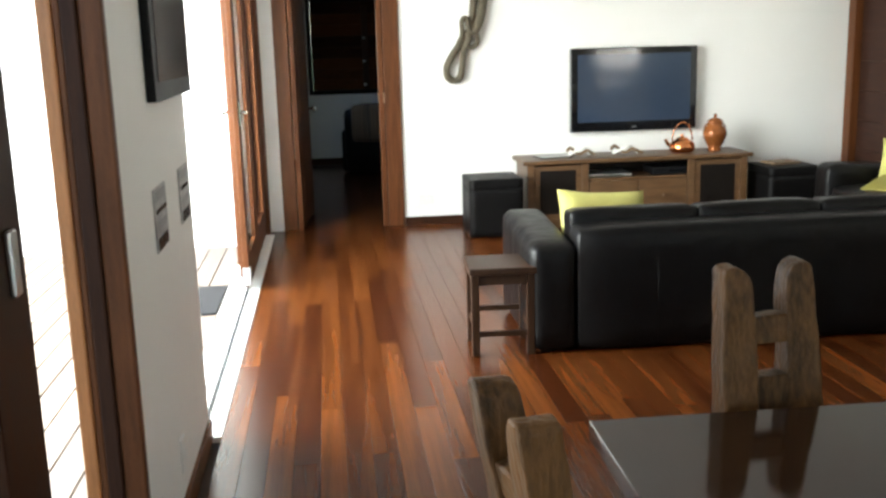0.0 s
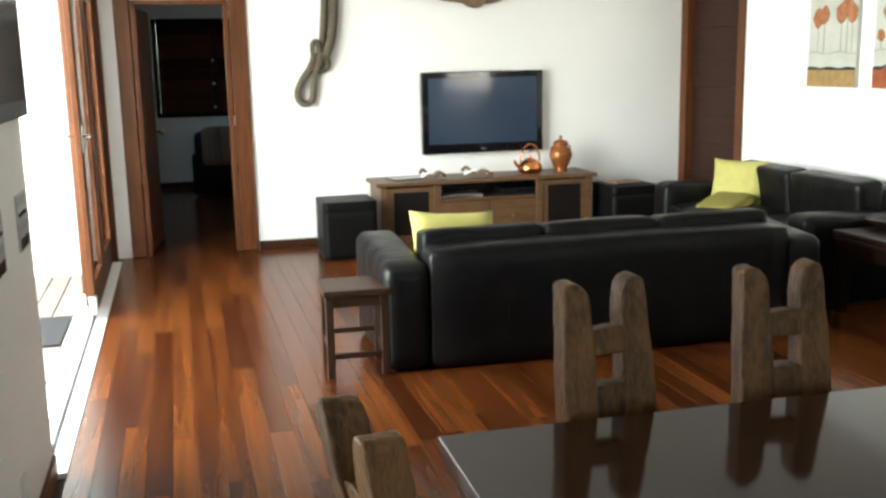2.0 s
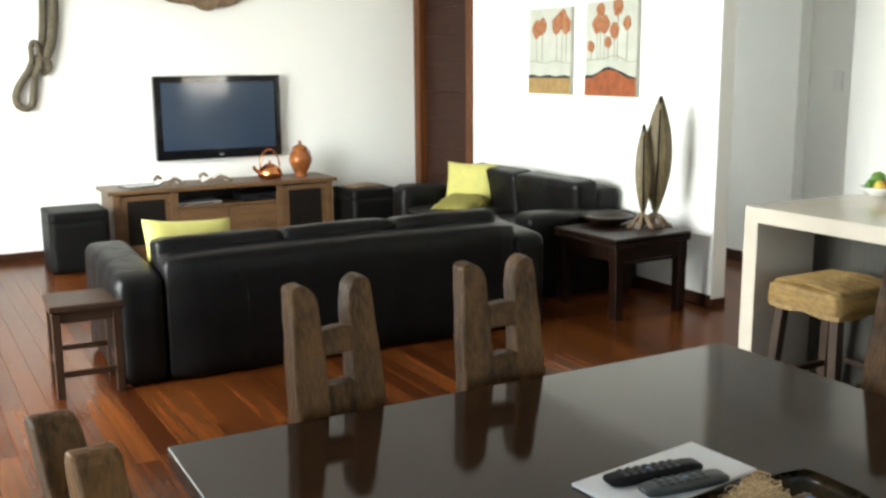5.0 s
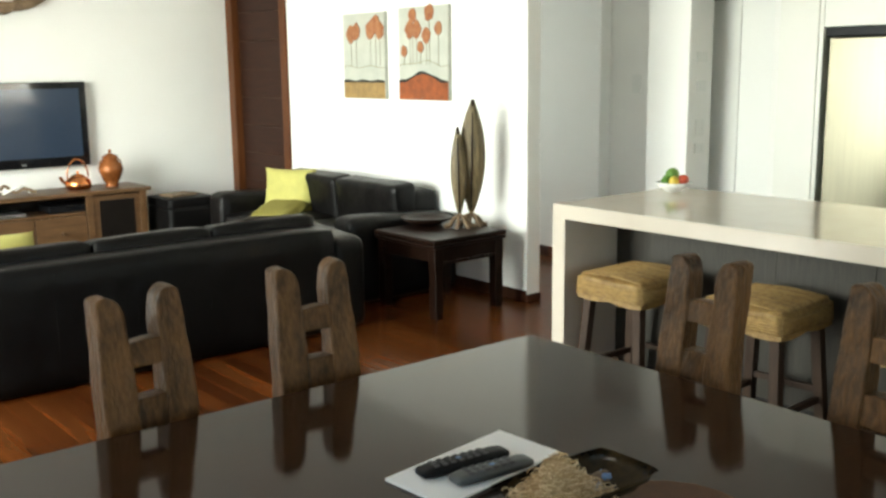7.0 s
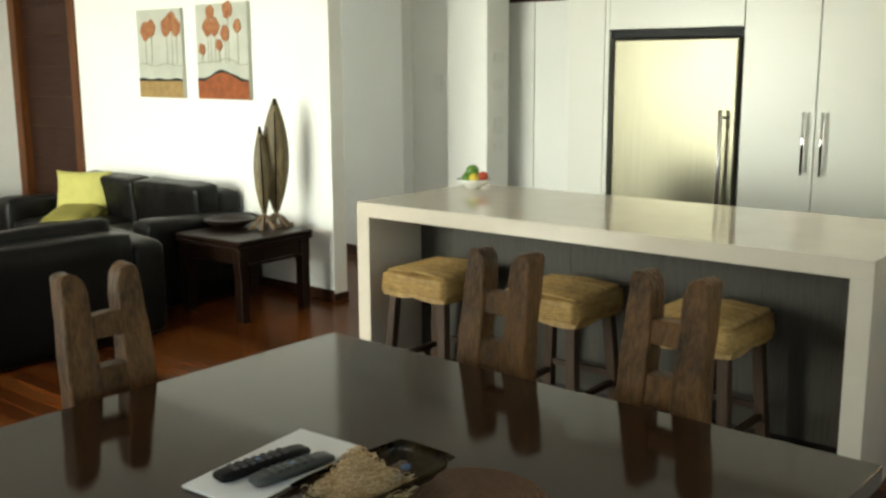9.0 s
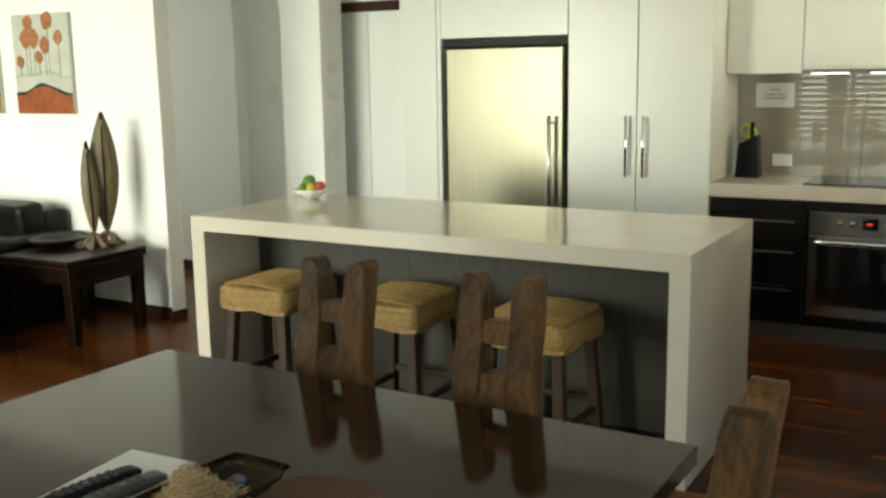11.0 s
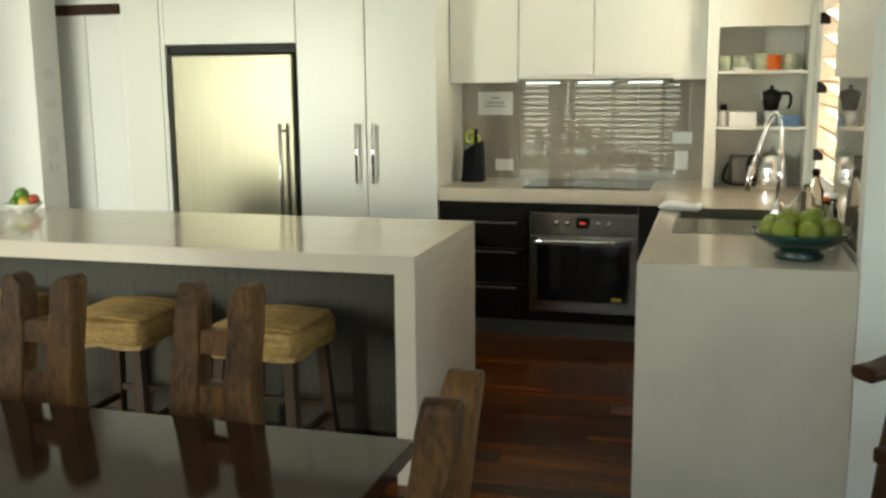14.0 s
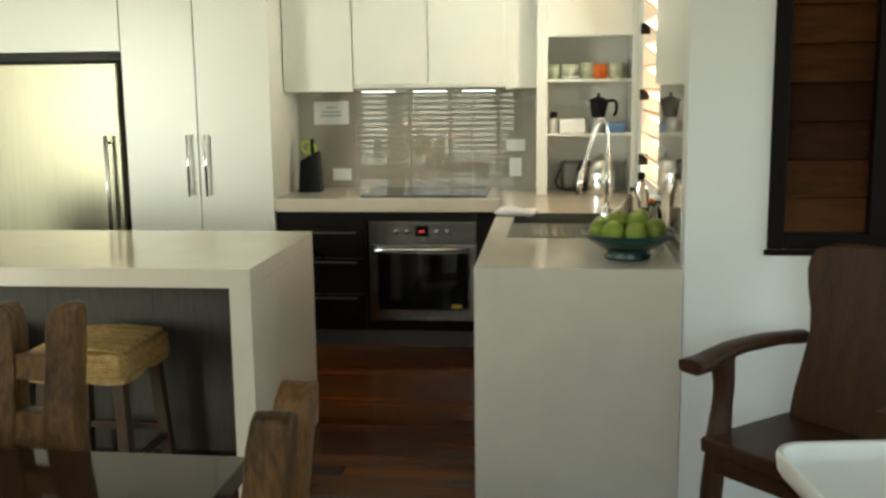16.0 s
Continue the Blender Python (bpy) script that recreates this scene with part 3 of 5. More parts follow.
# outer strip takes the brightened cedar, as if lit from outdoors
part("jamb", box(LX - 0.157, 2.808, 0, LX - 0.1175, 2.850, 2.3, 0.007), M["cedar_lit"], d3, "cedar outer jamb coloured bright as if daylit")
lf = part("door_leaf", box(LX - 0.07, 1.86, 0.02, LX - 0.025, 2.085, 2.25, 0.004), M["dark_timber"], d3, "dark timber door stile")
part("door_rail", box(LX - 0.07, 0.35, 0.02, LX - 0.025, 1.86, 0.30, 0.004), M["dark_timber"], d3)
part("door_rail", box(LX - 0.07, 0.35, 2.1, LX - 0.025, 1.86, 2.25, 0.004), M["dark_timber"], d3)
part("door_leaf", box(LX - 0.07, 0.22, 0.02, LX - 0.025, 0.35, 2.25, 0.004), M["dark_timber"], d3)
part("door_pull", box(LX - 0.025, 1.98, 1.15, LX - 0.012, 2.02, 1.27, 0.005), M["alu"], lf, "brushed metal flush pull")
g = part("pane", box(LX - 0.050, 0.35, 0.30, LX - 0.044, 1.86, 2.10), M["pane"], d3, "clear glass pane")
g.visible_shadow = False

# unseen slatted screen on the deck, in three bays, to stripe the splashback reflection
ps = thing("slatted_screen", pose(-2.2, 0, -0.045), "unseen dark timber slatted screen placed for splashback reflections", "screen")
for y in (-0.10, 0.64, 1.36, 1.98, 2.82, 3.70):
    part("post", box(-0.035, y - 0.03, 0, 0.035, y + 0.03, 2.4, 0.004), M["dark_timber"], ps)
for y0, y1 in ((-0.07, 0.61), (0.67, 1.33), (1.39, 1.95), (2.01, 2.79)):
    first = None
    for i in range(27):
        if first is None:
            first = part("slat", move(box(-0.003, 0, -0.027, 0.003, y1 - y0, 0.027, 0.001), pose(0, y0, 0.10, 0, 8, 0)), M["blade"], ps)
        else:
            o = new("slat", first.data)
            o.parent = ps
            o.location.z = i * 0.084

# solid end bay added to keep bright outdoors out of the splashback reflection
part("panel", box(-0.012, 2.852, 0.05, 0.012, 3.668, 2.35, 0.003), M["dark_timber"], ps)

# stacking glazed doors, slid open
d4 = thing("door_4", I, "cedar framed glass doors slid open into a stack", "door", kind="structure")
for k, (x, y0, y1) in enumerate(((LX - 0.035, 6.62, 7.52), (LX - 0.085, 6.92, 7.90), (LX - 0.135, 7.30, 8.25), (LX - 0.040, 7.56, 8.58))):
    lf = part("door_leaf", box(x - 0.018, y0, 0.03, x + 0.018, y0 + 0.15, 2.22, 0.004), M["cedar"], d4, "cedar door stile")
    part("stile", box(x - 0.018, y1 - 0.15, 0.03, x + 0.018, y1, 2.22, 0.004), M["cedar"], lf)
    part("rail", box(x - 0.018, y0 + 0.15, 0.03, x + 0.018, y1 - 0.15, 0.23, 0.004), M["cedar"], lf)
    part("rail", box(x - 0.018, y0 + 0.15, 2.08, x + 0.018, y1 - 0.15, 2.22, 0.004), M["cedar"], lf)
    g = part("pane", box(x - 0.003, y0 + 0.15, 0.23, x + 0.003, y1 - 0.15, 2.08), M["pane"], lf, "clear glass pane")
    g.visible_shadow = False
    if k == 0:
        part("door_bolt", box(x - 0.022, y0 - 0.004, 0.04, x + 0.03, y0 + 0.05, 0.16, 0.004), M["alu"], lf, "metal floor bolt")
        hb = box(x + 0.018, y0 + 0.03, 1.08, x + 0.028, y0 + 0.075, 1.24, 0.003)
        merge(hb, tube([(x + 0.02, y0 + 0.05, 1.17), (x + 0.07, y0 + 0.05, 1.17), (x + 0.07, y0 - 0.06, 1.17)], 0.009, 8))
        merge(hb, tube([(x - 0.02, y0 + 0.05, 1.17), (x - 0.07, y0 + 0.05, 1.17), (x - 0.07, y0 - 0.06, 1.17)], 0.009, 8))
        part("door_handle", hb, M["chrome"], lf, "chrome lever handle")
part("jamb", box(LX - 0.16, 8.585, 0, LX + 0.015, 8.64, 2.3, 0.004), M["cedar"], d4)
sill = part("sill", box(LX - 0.17, 4.12, -0.02, LX + 0.045, 8.58, 0.006, 0.002), M["white_plastic"], d4, "pale aluminium door sill")
part("track", box(LX - 0.045, 4.12, 0.006, LX - 0.030, 8.58, 0.012), M["black_plastic"], sill, "dark rubber track")
part("track", box(LX - 0.10, 4.12, 0.006, LX - 0.085, 8.58, 0.012), M["alu"], sill)

# deck and outdoors
deck = thing("deck", I, "weathered grey timber deck boards in full sun", "deck", kind="structure")
first = None
for i in range(36):
    if first is None:
        first = part("board", box(LX - 0.33, -6.0, -0.07, LX - 0.198, 8.42, -0.045, 0.002, 1), M["deck"], deck)
    else:
        o = new("board", first.data)
        o.parent = deck
        o.location = (-0.14 * i, 0, random.uniform(-0.002, 0.002))
fixed("wall_deck", box(-6.0, 8.42, -0.1, LX - 0.17, 8.54, 3.0), M["outside"], "white rendered wall at the end of the deck")
fixed("ground", box(-400, -400, -0.30, 400, 400, -0.25), M["ground"], "garden ground around the house", "ground")
single("door_mat", box(-0.24, -0.36, 0, 0.24, 0.36, 0.014, 0.004), M["mat"], pose(-1.09, 6.60, -0.0425), "dark ribbed door mat on the deck", "mat")

# garden hedge beyond the deck
b = bmesh.new()
rnd = random.Random(5)
for i in range(2600):
    x, y, z = rnd.uniform(-9.5, -8), rnd.uniform(-7, 9), rnd.uniform(-0.2, 2.6)
    z *= 0.65 + 0.35 * noise.noise(Vector((x, y * 0.7, 0)))
    q = Vector((x, y, z))
    a = Vector((rnd.uniform(-1, 1), rnd.uniform(-1, 1), rnd.uniform(-1, 1))).normalized() * 0.16
    c = a.cross(Vector((rnd.uniform(-1, 1), rnd.uniform(-1, 1), rnd.uniform(-1, 1)))).normalized() * 0.07
    vs = [b.verts.new(q + d) for d in (-a, c, a, -c)]
    b.faces.new(vs)
tagged(link_mesh("hedge", b, M["foliage"]), "leafy green garden hedge beyond the deck", "hedge", "", "stuff")

# wall fittings


def plate(name, m, w, h, label, bars=1, category="switch", group=""):
    t = thing(name, m, label, category, group)
    part("plate", box(-w / 2, -0.010, -h / 2, w / 2, 0, h / 2, 0.003), M["white_plastic"], t)
    for i in range(bars):
        x = (i + 0.5 - bars / 2) * w / bars
        part("rocker", box(x - 0.009, -0.014, -0.014, x + 0.009, -0.010, 0.014, 0.002), M["white_plastic"], t)
    return t


plate("power_outlet", pose(0.72, TVY, 0.22), 0.13, 0.075, "white double power outlet on the wall", 2, "outlet")
plate("light_switch", pose(0.58, TVY, 1.07), 0.07, 0.12, "white light switch beside the doorway", 2)
plate("power_outlet", pose(LX, 3.42, 0.235, 0, 0, 90), 0.075, 0.12, "white power outlet low on the wall", 2, "outlet")
for z, w, h in ((1.62, 0.12, 0.07), (1.42, 0.11, 0.075), (1.13, 0.10, 0.12), (0.98, 0.10, 0.07)):
    plate("light_switch", pose(5.89, 4.30, z), w, h, "white switch plate on the nib wall", 2, "switch", "switches on the nib wall")
plate("light_switch", pose(5.95, 4.92, 1.43, 0, 0, -90), 0.08, 0.14, "white switch plate on the corridor wall", 2)

# passage door
d5 = thing("door_5", I, "white door under a cedar head", "door", kind="structure")
part("door_leaf", box(6.16, 3.905, 0.01, 6.20, 4.165, 2.03, 0.004), M["door_white"], d5)
part("door_leaf", box(6.16, 4.171, 0.01, 6.20, 4.435, 2.03, 0.004), M["door_white"], d5)
part("head", box(6.11, 3.88, 2.02, 6.17, 4.46, 2.09, 0.004), M["dark_timber"], d5, "cedar door head")

# framed picture and two small prints on the wall by the sliding doors
fp = thing("framed_picture", pose(LX, 3.74, 1.415, 0, 0, 90), "dark framed print behind glass", "picture")
part("picture_frame", prism([(-0.40, 0), (0.40, 0), (0.40, 0.62), (-0.40, 0.62)], "y", -0.03, 0, 0.004), M["black_plastic"], fp)
part("print", box(-0.34, -0.034, 0.06, 0.34, -0.031, 0.56), M["picture_dark"], fp)
for y, z, h in ((3.40, 1.052, 0.20), (3.93, 1.052, 0.20)):
    ph = thing("photo_print", pose(LX, y, z, 0, 0, 90), "small black and white photo print on the wall", "picture", "photo prints")
    part("print", box(-0.11, -0.006, -h / 2, 0.11, 0, h / 2, 0.001), M["photo"], ph)
    for z0, z1, k in ((-0.095, -0.055, "picture_dark"), (-0.03, -0.005, "ink"), (0.02, 0.035, "picture_dark"), (0.06, 0.09, "ink")):
        part("image_band", box(-0.095, -0.008, z0, 0.09, -0.0065, z1), M[k], ph)

# ---------- dining ----------
TX0, TX1, TY0, TY1, TZ = 0.416, 2.066, 0.54, 2.186, 0.755
tb = thing("dining_table", pose((TX0 + TX1) / 2, (TY0 + TY1) / 2, 0, 0, 0, -1), "square dark brown polished dining table", "table")
hx, hy = (TX1 - TX0) / 2, (TY1 - TY0) / 2
part("tabletop", box(-hx, -hy, TZ - 0.045, hx, hy, TZ, 0.004, 3), M["table"], tb)
for sx in (-1, 1):
    part("apron", box(sx * (hx - 0.10) - 0.012, -hy + 0.12, TZ - 0.13, sx * (hx - 0.10) + 0.012, hy - 0.12, TZ - 0.046, 0.002), M["table"], tb)
    part("apron", box(-hx + 0.12, sx * (hy - 0.10) - 0.012, TZ - 0.13, hx - 0.12, sx * (hy - 0.10) + 0.012, TZ - 0.046, 0.002), M["table"], tb)
    for sy in (-1, 1):
        part("leg", box(sx * (hx - 0.10) - 0.045, sy * (hy - 0.10) - 0.045, 0, sx * (hx - 0.10) + 0.045, sy * (hy - 0.10) + 0.045, TZ - 0.046, 0.006), M["table"], tb)


def post_shape(s):
    """Outline of one upright of the chair back, rounded on its inner shoulder, wider towards the seat; s mirrors it."""
    pts = [(-0.134, 0.40), (-0.131, 0.55), (-0.127, 0.70), (-0.122, 0.82), (-0.117, 0.93), (-0.114, 1.00), (-0.112, 1.040), (-0.104, 1.050), (-0.082, 1.053), (-0.066, 1.046),
           (-0.053, 1.031), (-0.046, 1.008), (-0.043, 0.97), (-0.041, 0.90), (-0.039, 0.80), (-0.039, 0.60), (-0.039, 0.40)]
    return [(s * x, z) for x, z in pts]


def rough_hewn(b, amount):
    """Cut up the long faces, then wear and dent them."""
    bmesh.ops.triangulate(b, faces=[f for f in b.faces if len(f.verts) > 4])
    bmesh.ops.subdivide_edges(b, edges=[e for e in b.edges if e.calc_length() > 0.03], cuts=2, use_grid_fill=True)
    for v in b.verts:
        v.co += noise.noise_vector(v.co * 13) * amount + noise.noise_vector(v.co * 5) * amount + noise.noise_vector(v.co * Vector((60, 60, 18))) * amount * 0.35
        v.co.y += (v.co.z - 0.40) * 0.14
    return b


def dining_chair(m, label):
    """Chair with an H-shaped back of thick rough timber; faces -y, its back at y = 0."""
    c = thing("dining_chair", m, label, "chair", "chairs round the table")
    for s in (-1, 1):
        part("back_upright", rough_hewn(prism(post_shape(s), "y", -0.034, 0.034, 0.006, 2), 0.004), M["rustic"], c)
    for z0, z1 in ((0.870, 0.932), (0.715, 0.795)):
        part("back_rail", rough_hewn(box(-0.055, -0.027, z0, 0.055, 0.027, z1, 0.005), 0.004), M["rustic"], c)
    b = box(-0.20, -0.42, 0.42, 0.20, 0.03, 0.465, 0.010)
    part("seat", wobble(b, 0.004, 9), M["rustic"], c)
    for x in (-0.165, 0.165):
        part("leg", box(x - 0.03, -0.40, 0, x + 0.03, -0.34, 0.42, 0.006), M["rustic"], c)
        part("leg", box(x * 0.7 - 0.035, -0.030, 0, x * 0.7 + 0.035, 0.030, 0.42, 0.006), M["rustic"], c)
    return c


chair = dining_chair(pose(0.892, 2.258, 0, 0, 0, 6), "rough recycled timber dining chair with an H-shaped back")
copy_thing(chair, pose(1.376, 2.258, 0, 0, 0, -3))
copy_thing(chair, pose(2.158, 1.636, 0, 0, 0, -92))
copy_thing(chair, pose(2.158, 1.110, 0, 0, 0, -95))
copy_thing(chair, pose(0.239, 1.606, 0, 0, 0, 100))
copy_thing(chair, pose(1.570, 0.392, 0, 0, 0, 181))

# on the table: paper, two remotes, dish with raffia, woven mat
TP = TZ + 0.001
sheet = prism([(1.073, 1.577), (1.431, 1.619), (1.442, 1.440), (1.084, 1.398)], "z", TP, TP + 0.006, 0.001)
single("paper", sheet, M["paper"], I, "white sheet of paper lying on the table", "paper")


def remote(m, length, label, shell="black_plastic", keys="button"):
    r = thing("remote_control", m, label, "remote", "remote controls")
    part("body", soft_box(-0.024, -length / 2, 0, 0.024, length / 2, 0.02, 0.012, 6, 0.002), M[shell], r)
    rr = random.Random(3)
    for i in range(int(length / 0.022) - 2):
        for x in (-0.013, 0, 0.013):
            part("button", box(x - 0.004, -length / 2 + 0.03 + i * 0.02, 0.020, x + 0.004, -length / 2 + 0.041 + i * 0.02, 0.0235, 0.001), M[keys] if rr.random() < 0.95 else M["blue"], r)


remote(pose(1.229, 1.514, TP + 0.008, 0, 0, -97), 0.215, "black remote control on the paper")
remote(pose(1.246, 1.444, TP + 0.008, 0, 0, -97), 0.19, "dark grey remote control on the paper", "grey_plastic", "button")
dish = thing("square_dish", pose(1.262, 1.228, TP + 0.006, 0, 0, -2), "square black glazed dish holding raffia", "dish")
b = bmesh.new()
n = 12
grid = [[b.verts.new(((i / n - 0.5) * 0.31 * (1 - 0.05 * (2 * j / n - 1) ** 4), (j / n - 0.5) * 0.165 * (1 - 0.09 * (2 * i / n - 1) ** 4), 0.004 + 0.056 * max(abs(i / n - 0.5) * 2, abs(j / n - 0.5) * 2) ** 2.6)) for j in range(n + 1)] for i in range(n + 1)]
for i in range(n):
    for j in range(n):
        b.faces.new((grid[i][j], grid[i + 1][j], grid[i + 1][j + 1], grid[i][j + 1])).smooth = True
bmesh.ops.solidify(b, geom=b.faces[:], thickness=0.008)
part("bowl", b, M["black_glaze"], dish, "black brown glazed dish")
for i in range(9):
    rr = random.Random(i)
    part("shell", wobble(puff(0.035, 0.028, 0.012, 3), 0.004, 40), M["blue"] if i % 3 == 0 else M["drift"], dish).matrix_basis = pose(0.075 + rr.uniform(-0.04, 0.04), rr.uniform(-0.045, 0.045), 0.026, rr.uniform(-20, 20), rr.uniform(-20, 20), rr.uniform(0, 360))
b = bmesh.new()
rr = random.Random(11)
for i in range(1500):
    c = Vector((max(-0.125, min(0.035, rr.gauss(-0.048, 0.036))), max(-0.065, min(0.065, rr.gauss(0.0, 0.030))), rr.uniform(0.02, 0.05)))
    c.z += 0.075 * rr.random() * math.exp(-((c.x + 0.048) / 0.05) ** 2 - (c.y / 0.045) ** 2)
    a0, rad, tilt = rr.uniform(0, 6.28), rr.uniform(0.006, 0.022), rr.uniform(-1.2, 1.2)
    pts = []
    for k in range(9):
        a = a0 + k * 0.45
        p = Vector((rad * math.cos(a), rad * math.sin(a) * math.cos(tilt), 0.6 * rad * math.sin(a) * math.sin(tilt)))
        q = c + p
        q.z = max(q.z, 0.012)
        pts.append(q)
    merge(b, tube(pts, 0.0010, 3))
part("raffia", b, M["hay"], dish, "tangled straw coloured raffia")
b = tube([((0.010 + 0.00055 * a) * math.cos(a * 0.3491), (0.010 + 0.00055 * a) * math.sin(a * 0.3491), 0.004) for a in range(260)], 0.0052, 5)
single("placemat", b, M["straw_mat"], pose(1.375, 1.09, TP - 0.001), "round coiled straw placemat under the dish", "placemat")

# ---------- living room ----------


def sofa(m, length, depth, label, seats=3, back_h=0.645, arm_h=0.565):
    """Sofa with its back along local y = 0, facing +y; x from 0 to length."""
    s = thing("sofa", m, label, "sofa", "leather sofas")
    part("base", soft_box(0.04, 0.05, 0.012, length - 0.04, depth - 0.02, 0.30, 0.03), M["leather"], s)
    part("back_panel", soft_box(0.235, -0.012, 0.008, length - 0.225, 0.22, back_h, 0.045, 8, 0.004), M["leather"], s)
    for i in range(1, 5):
        x = 0.235 + i * (length - 0.46) / 5
        part("seam", tube([(x, -0.0115, 0.06), (x, -0.0150, back_h * 0.5), (x, -0.011, back_h - 0.05)], 0.0022, 6), M["leather"], s)
    for x0 in (0.0, length - 0.24):
        b = soft_box(x0, 0.0, 0.008, x0 + 0.24, depth, arm_h, 0.055, 10, 0.006)
        for v in b.verts:
            if v.co.z > 0.4:
                v.co.z += 0.05 * min(max(v.co.y, 0), depth * 0.85) / depth
        part("arm", b, M["leather"], s)
    w = (length - 0.48) / seats
    for i in range(seats):
        x = 0.24 + i * w
        part("seat_cushion", soft_box(x + 0.004, 0.22, 0.29, x + w - 0.004, depth - 0.01, 0.44, 0.045, 8, 0.02), M["leather"], s)
        b = soft_box(x + 0.004, 0, 0, x + w - 0.004, 0.20, 0.37, 0.032, 10, 0.004)
        part("back_cushion", move(wobble(b, 0.006, 5), pose(0, 0.15, back_h - 0.305, -6, 0, 0)), M["leather"], s)
    for x in (0.08, length - 0.08):
        for y in (0.08, depth - 0.08):
            part("foot", box(x - 0.03, y - 0.03, 0, x + 0.03, y + 0.03, 0.045, 0.004), M["black_plastic"], s)
    return s


sofa(pose(0.87, 4.93, 0, 0, 0, -0.5), 2.53, 0.92, "long black leather sofa seen from its back")
sofa(pose(4.53, 5.36, 0, 0, 0, 90), 2.05, 0.93, "black leather sofa against the painting wall", 2, 0.70, 0.55)


def scatter_cushion(m, size, material, label):
    c = thing("scatter_cushion", m, label, "cushion", "scatter cushions")
    part("cover", wobble(puff(size, size, 0.13, 10, 4.0, 0.12, 0.3), 0.006, 6), material, c)


scatter_cushion(pose(1.35, 5.36, 0.525, 72, 3, 0), 0.48, M["yellow"], "lime yellow cushion leaning on the leather sofa")
scatter_cushion(pose(4.08, 6.93, 0.565, 76, 0, -58), 0.44, M["yellow"], "lime yellow square cushion standing on the sofa")
scatter_cushion(pose(3.90, 6.80, 0.452, 14, 0, -60), 0.38, M["olive"], "olive yellow cushion lying on the sofa seat")

# small stool by the sofa
st = thing("side_stool", pose(0.735, 5.11, 0, 0, 0, -3), "small square wooden stool beside the sofa", "stool")
part("seat", wobble(box(-0.17, -0.17, 0.425, 0.17, 0.17, 0.46, 0.006), 0.002), M["stool_timber"], st)
for x in (-0.14, 0.14):
    for y in (-0.14, 0.14):
        part("leg", box(x - 0.02, y - 0.02, 0, x + 0.02, y + 0.02, 0.425, 0.004), M["stool_timber"], st)
    part("stretcher", box(x - 0.01, -0.12, 0.13, x + 0.01, 0.12, 0.16, 0.003), M["stool_timber"], st)
    part("apron", box(x - 0.01, -0.12, 0.37, x + 0.01, 0.12, 0.424, 0.003), M["stool_timber"], st)
for y, z in ((-0.14, 0.10), (0.14, 0.16)):
    part("stretcher", box(-0.12, y - 0.01, z, 0.12, y + 0.01, z + 0.03, 0.003), M["stool_timber"], st)
    part("apron", box(-0.12, y - 0.01, 0.37, 0.12, y + 0.01, 0.424, 0.003), M["stool_timber"], st)

# television
tv = thing("television", pose(2.56, TVY - 0.001, 0.765), "flat black television mounted on the wall", "television")
part("bezel", prism([(-0.565, 0), (0.565, 0), (0.565, 0.72), (-0.565, 0.72)], "y", -0.085, -0.03, 0.008), M["black_glass"], tv, "glossy black frame")
part("screen", box(-0.505, -0.088, 0.085, 0.505, -0.086, 0.665), M["screen"], tv, "dark blue grey glass screen")
part("bracket", box(-0.2, -0.03, 0.2, 0.2, 0, 0.5), M["black_plastic"], tv)
part("badge", box(-0.02, -0.0875, 0.03, 0.02, -0.0855, 0.04), M["alu"], tv)

# cabinet under the television
CX0, CX1, CY0, CY1, CZ = 1.52, 3.43, 8.24, 8.70, 0.585
cb = thing("tv_cabinet", pose(CX0, CY0, 0), "oak television cabinet with dark panelled doors", "cabinet")
L, D = CX1 - CX0, CY1 - CY0
part("top", box(-0.04, -0.035, CZ - 0.035, L + 0.04, D, CZ, 0.010, 3), M["oak"], cb)
part("side_panel", box(0, 0, 0.04, 0.03, D, CZ - 0.036, 0.003), M["oak"], cb)
part("side_panel", box(L - 0.03, 0, 0.04, L, D, CZ - 0.036, 0.003), M["oak"], cb)
part("back_board", box(0.03, D - 0.02, 0.05, L - 0.03, D, CZ - 0.036), M["dark_gloss"], cb)
part("bottom", box(0.03, 0.01, 0.06, L - 0.03, D - 0.02, 0.09), M["oak"], cb)
part("plinth", box(0.03, 0.03, 0, L - 0.03, D - 0.05, 0.06), M["oak"], cb)
part("shelf", box(0.53, 0.01, 0.395, L - 0.53, D - 0.02, 0.415), M["oak"], cb)
for x in (0.0, 0.465, L - 0.525, L - 0.06):
    part("stile", box(x, -0.012, 0.02, x + 0.06, 0.02, CZ - 0.036, 0.004), M["oak"], cb)
for x0, x1 in ((0.06, 0.465), (L - 0.465, L - 0.06)):
    dr = part("door", box(x0, 0.0, 0.08, x1, 0.018, CZ - 0.05, 0.003), M["oak"], cb)
    part("door_panel", box(x0 + 0.05, -0.004, 0.13, x1 - 0.05, -0.0005, CZ - 0.09, 0.001), M["dark_gloss"], dr, "dark smoked door panel")
for x0, x1 in ((0.53, L / 2 - 0.004), (L / 2 + 0.004, L - 0.53)):
    dr = part("drawer", box(x0, -0.006, 0.10, x1, 0.015, 0.39, 0.004), M["oak"], cb)
    part("knob", move(lathe([(0, 0), (0.008, 0), (0.008, 0.012), (0.015, 0.018), (0.012, 0.03), (0, 0.032)], 12), pose((x0 + x1) / 2, -0.006, 0.25, 90, 0, 0)), M["oak"], dr)
rec = thing("disc_recorder", pose(2.62, 8.30, 0.416), "black disc recorder on the cabinet shelf", "player")
part("body", box(0, 0, 0, 0.40, 0.28, 0.06, 0.004), M["black_plastic"], rec)
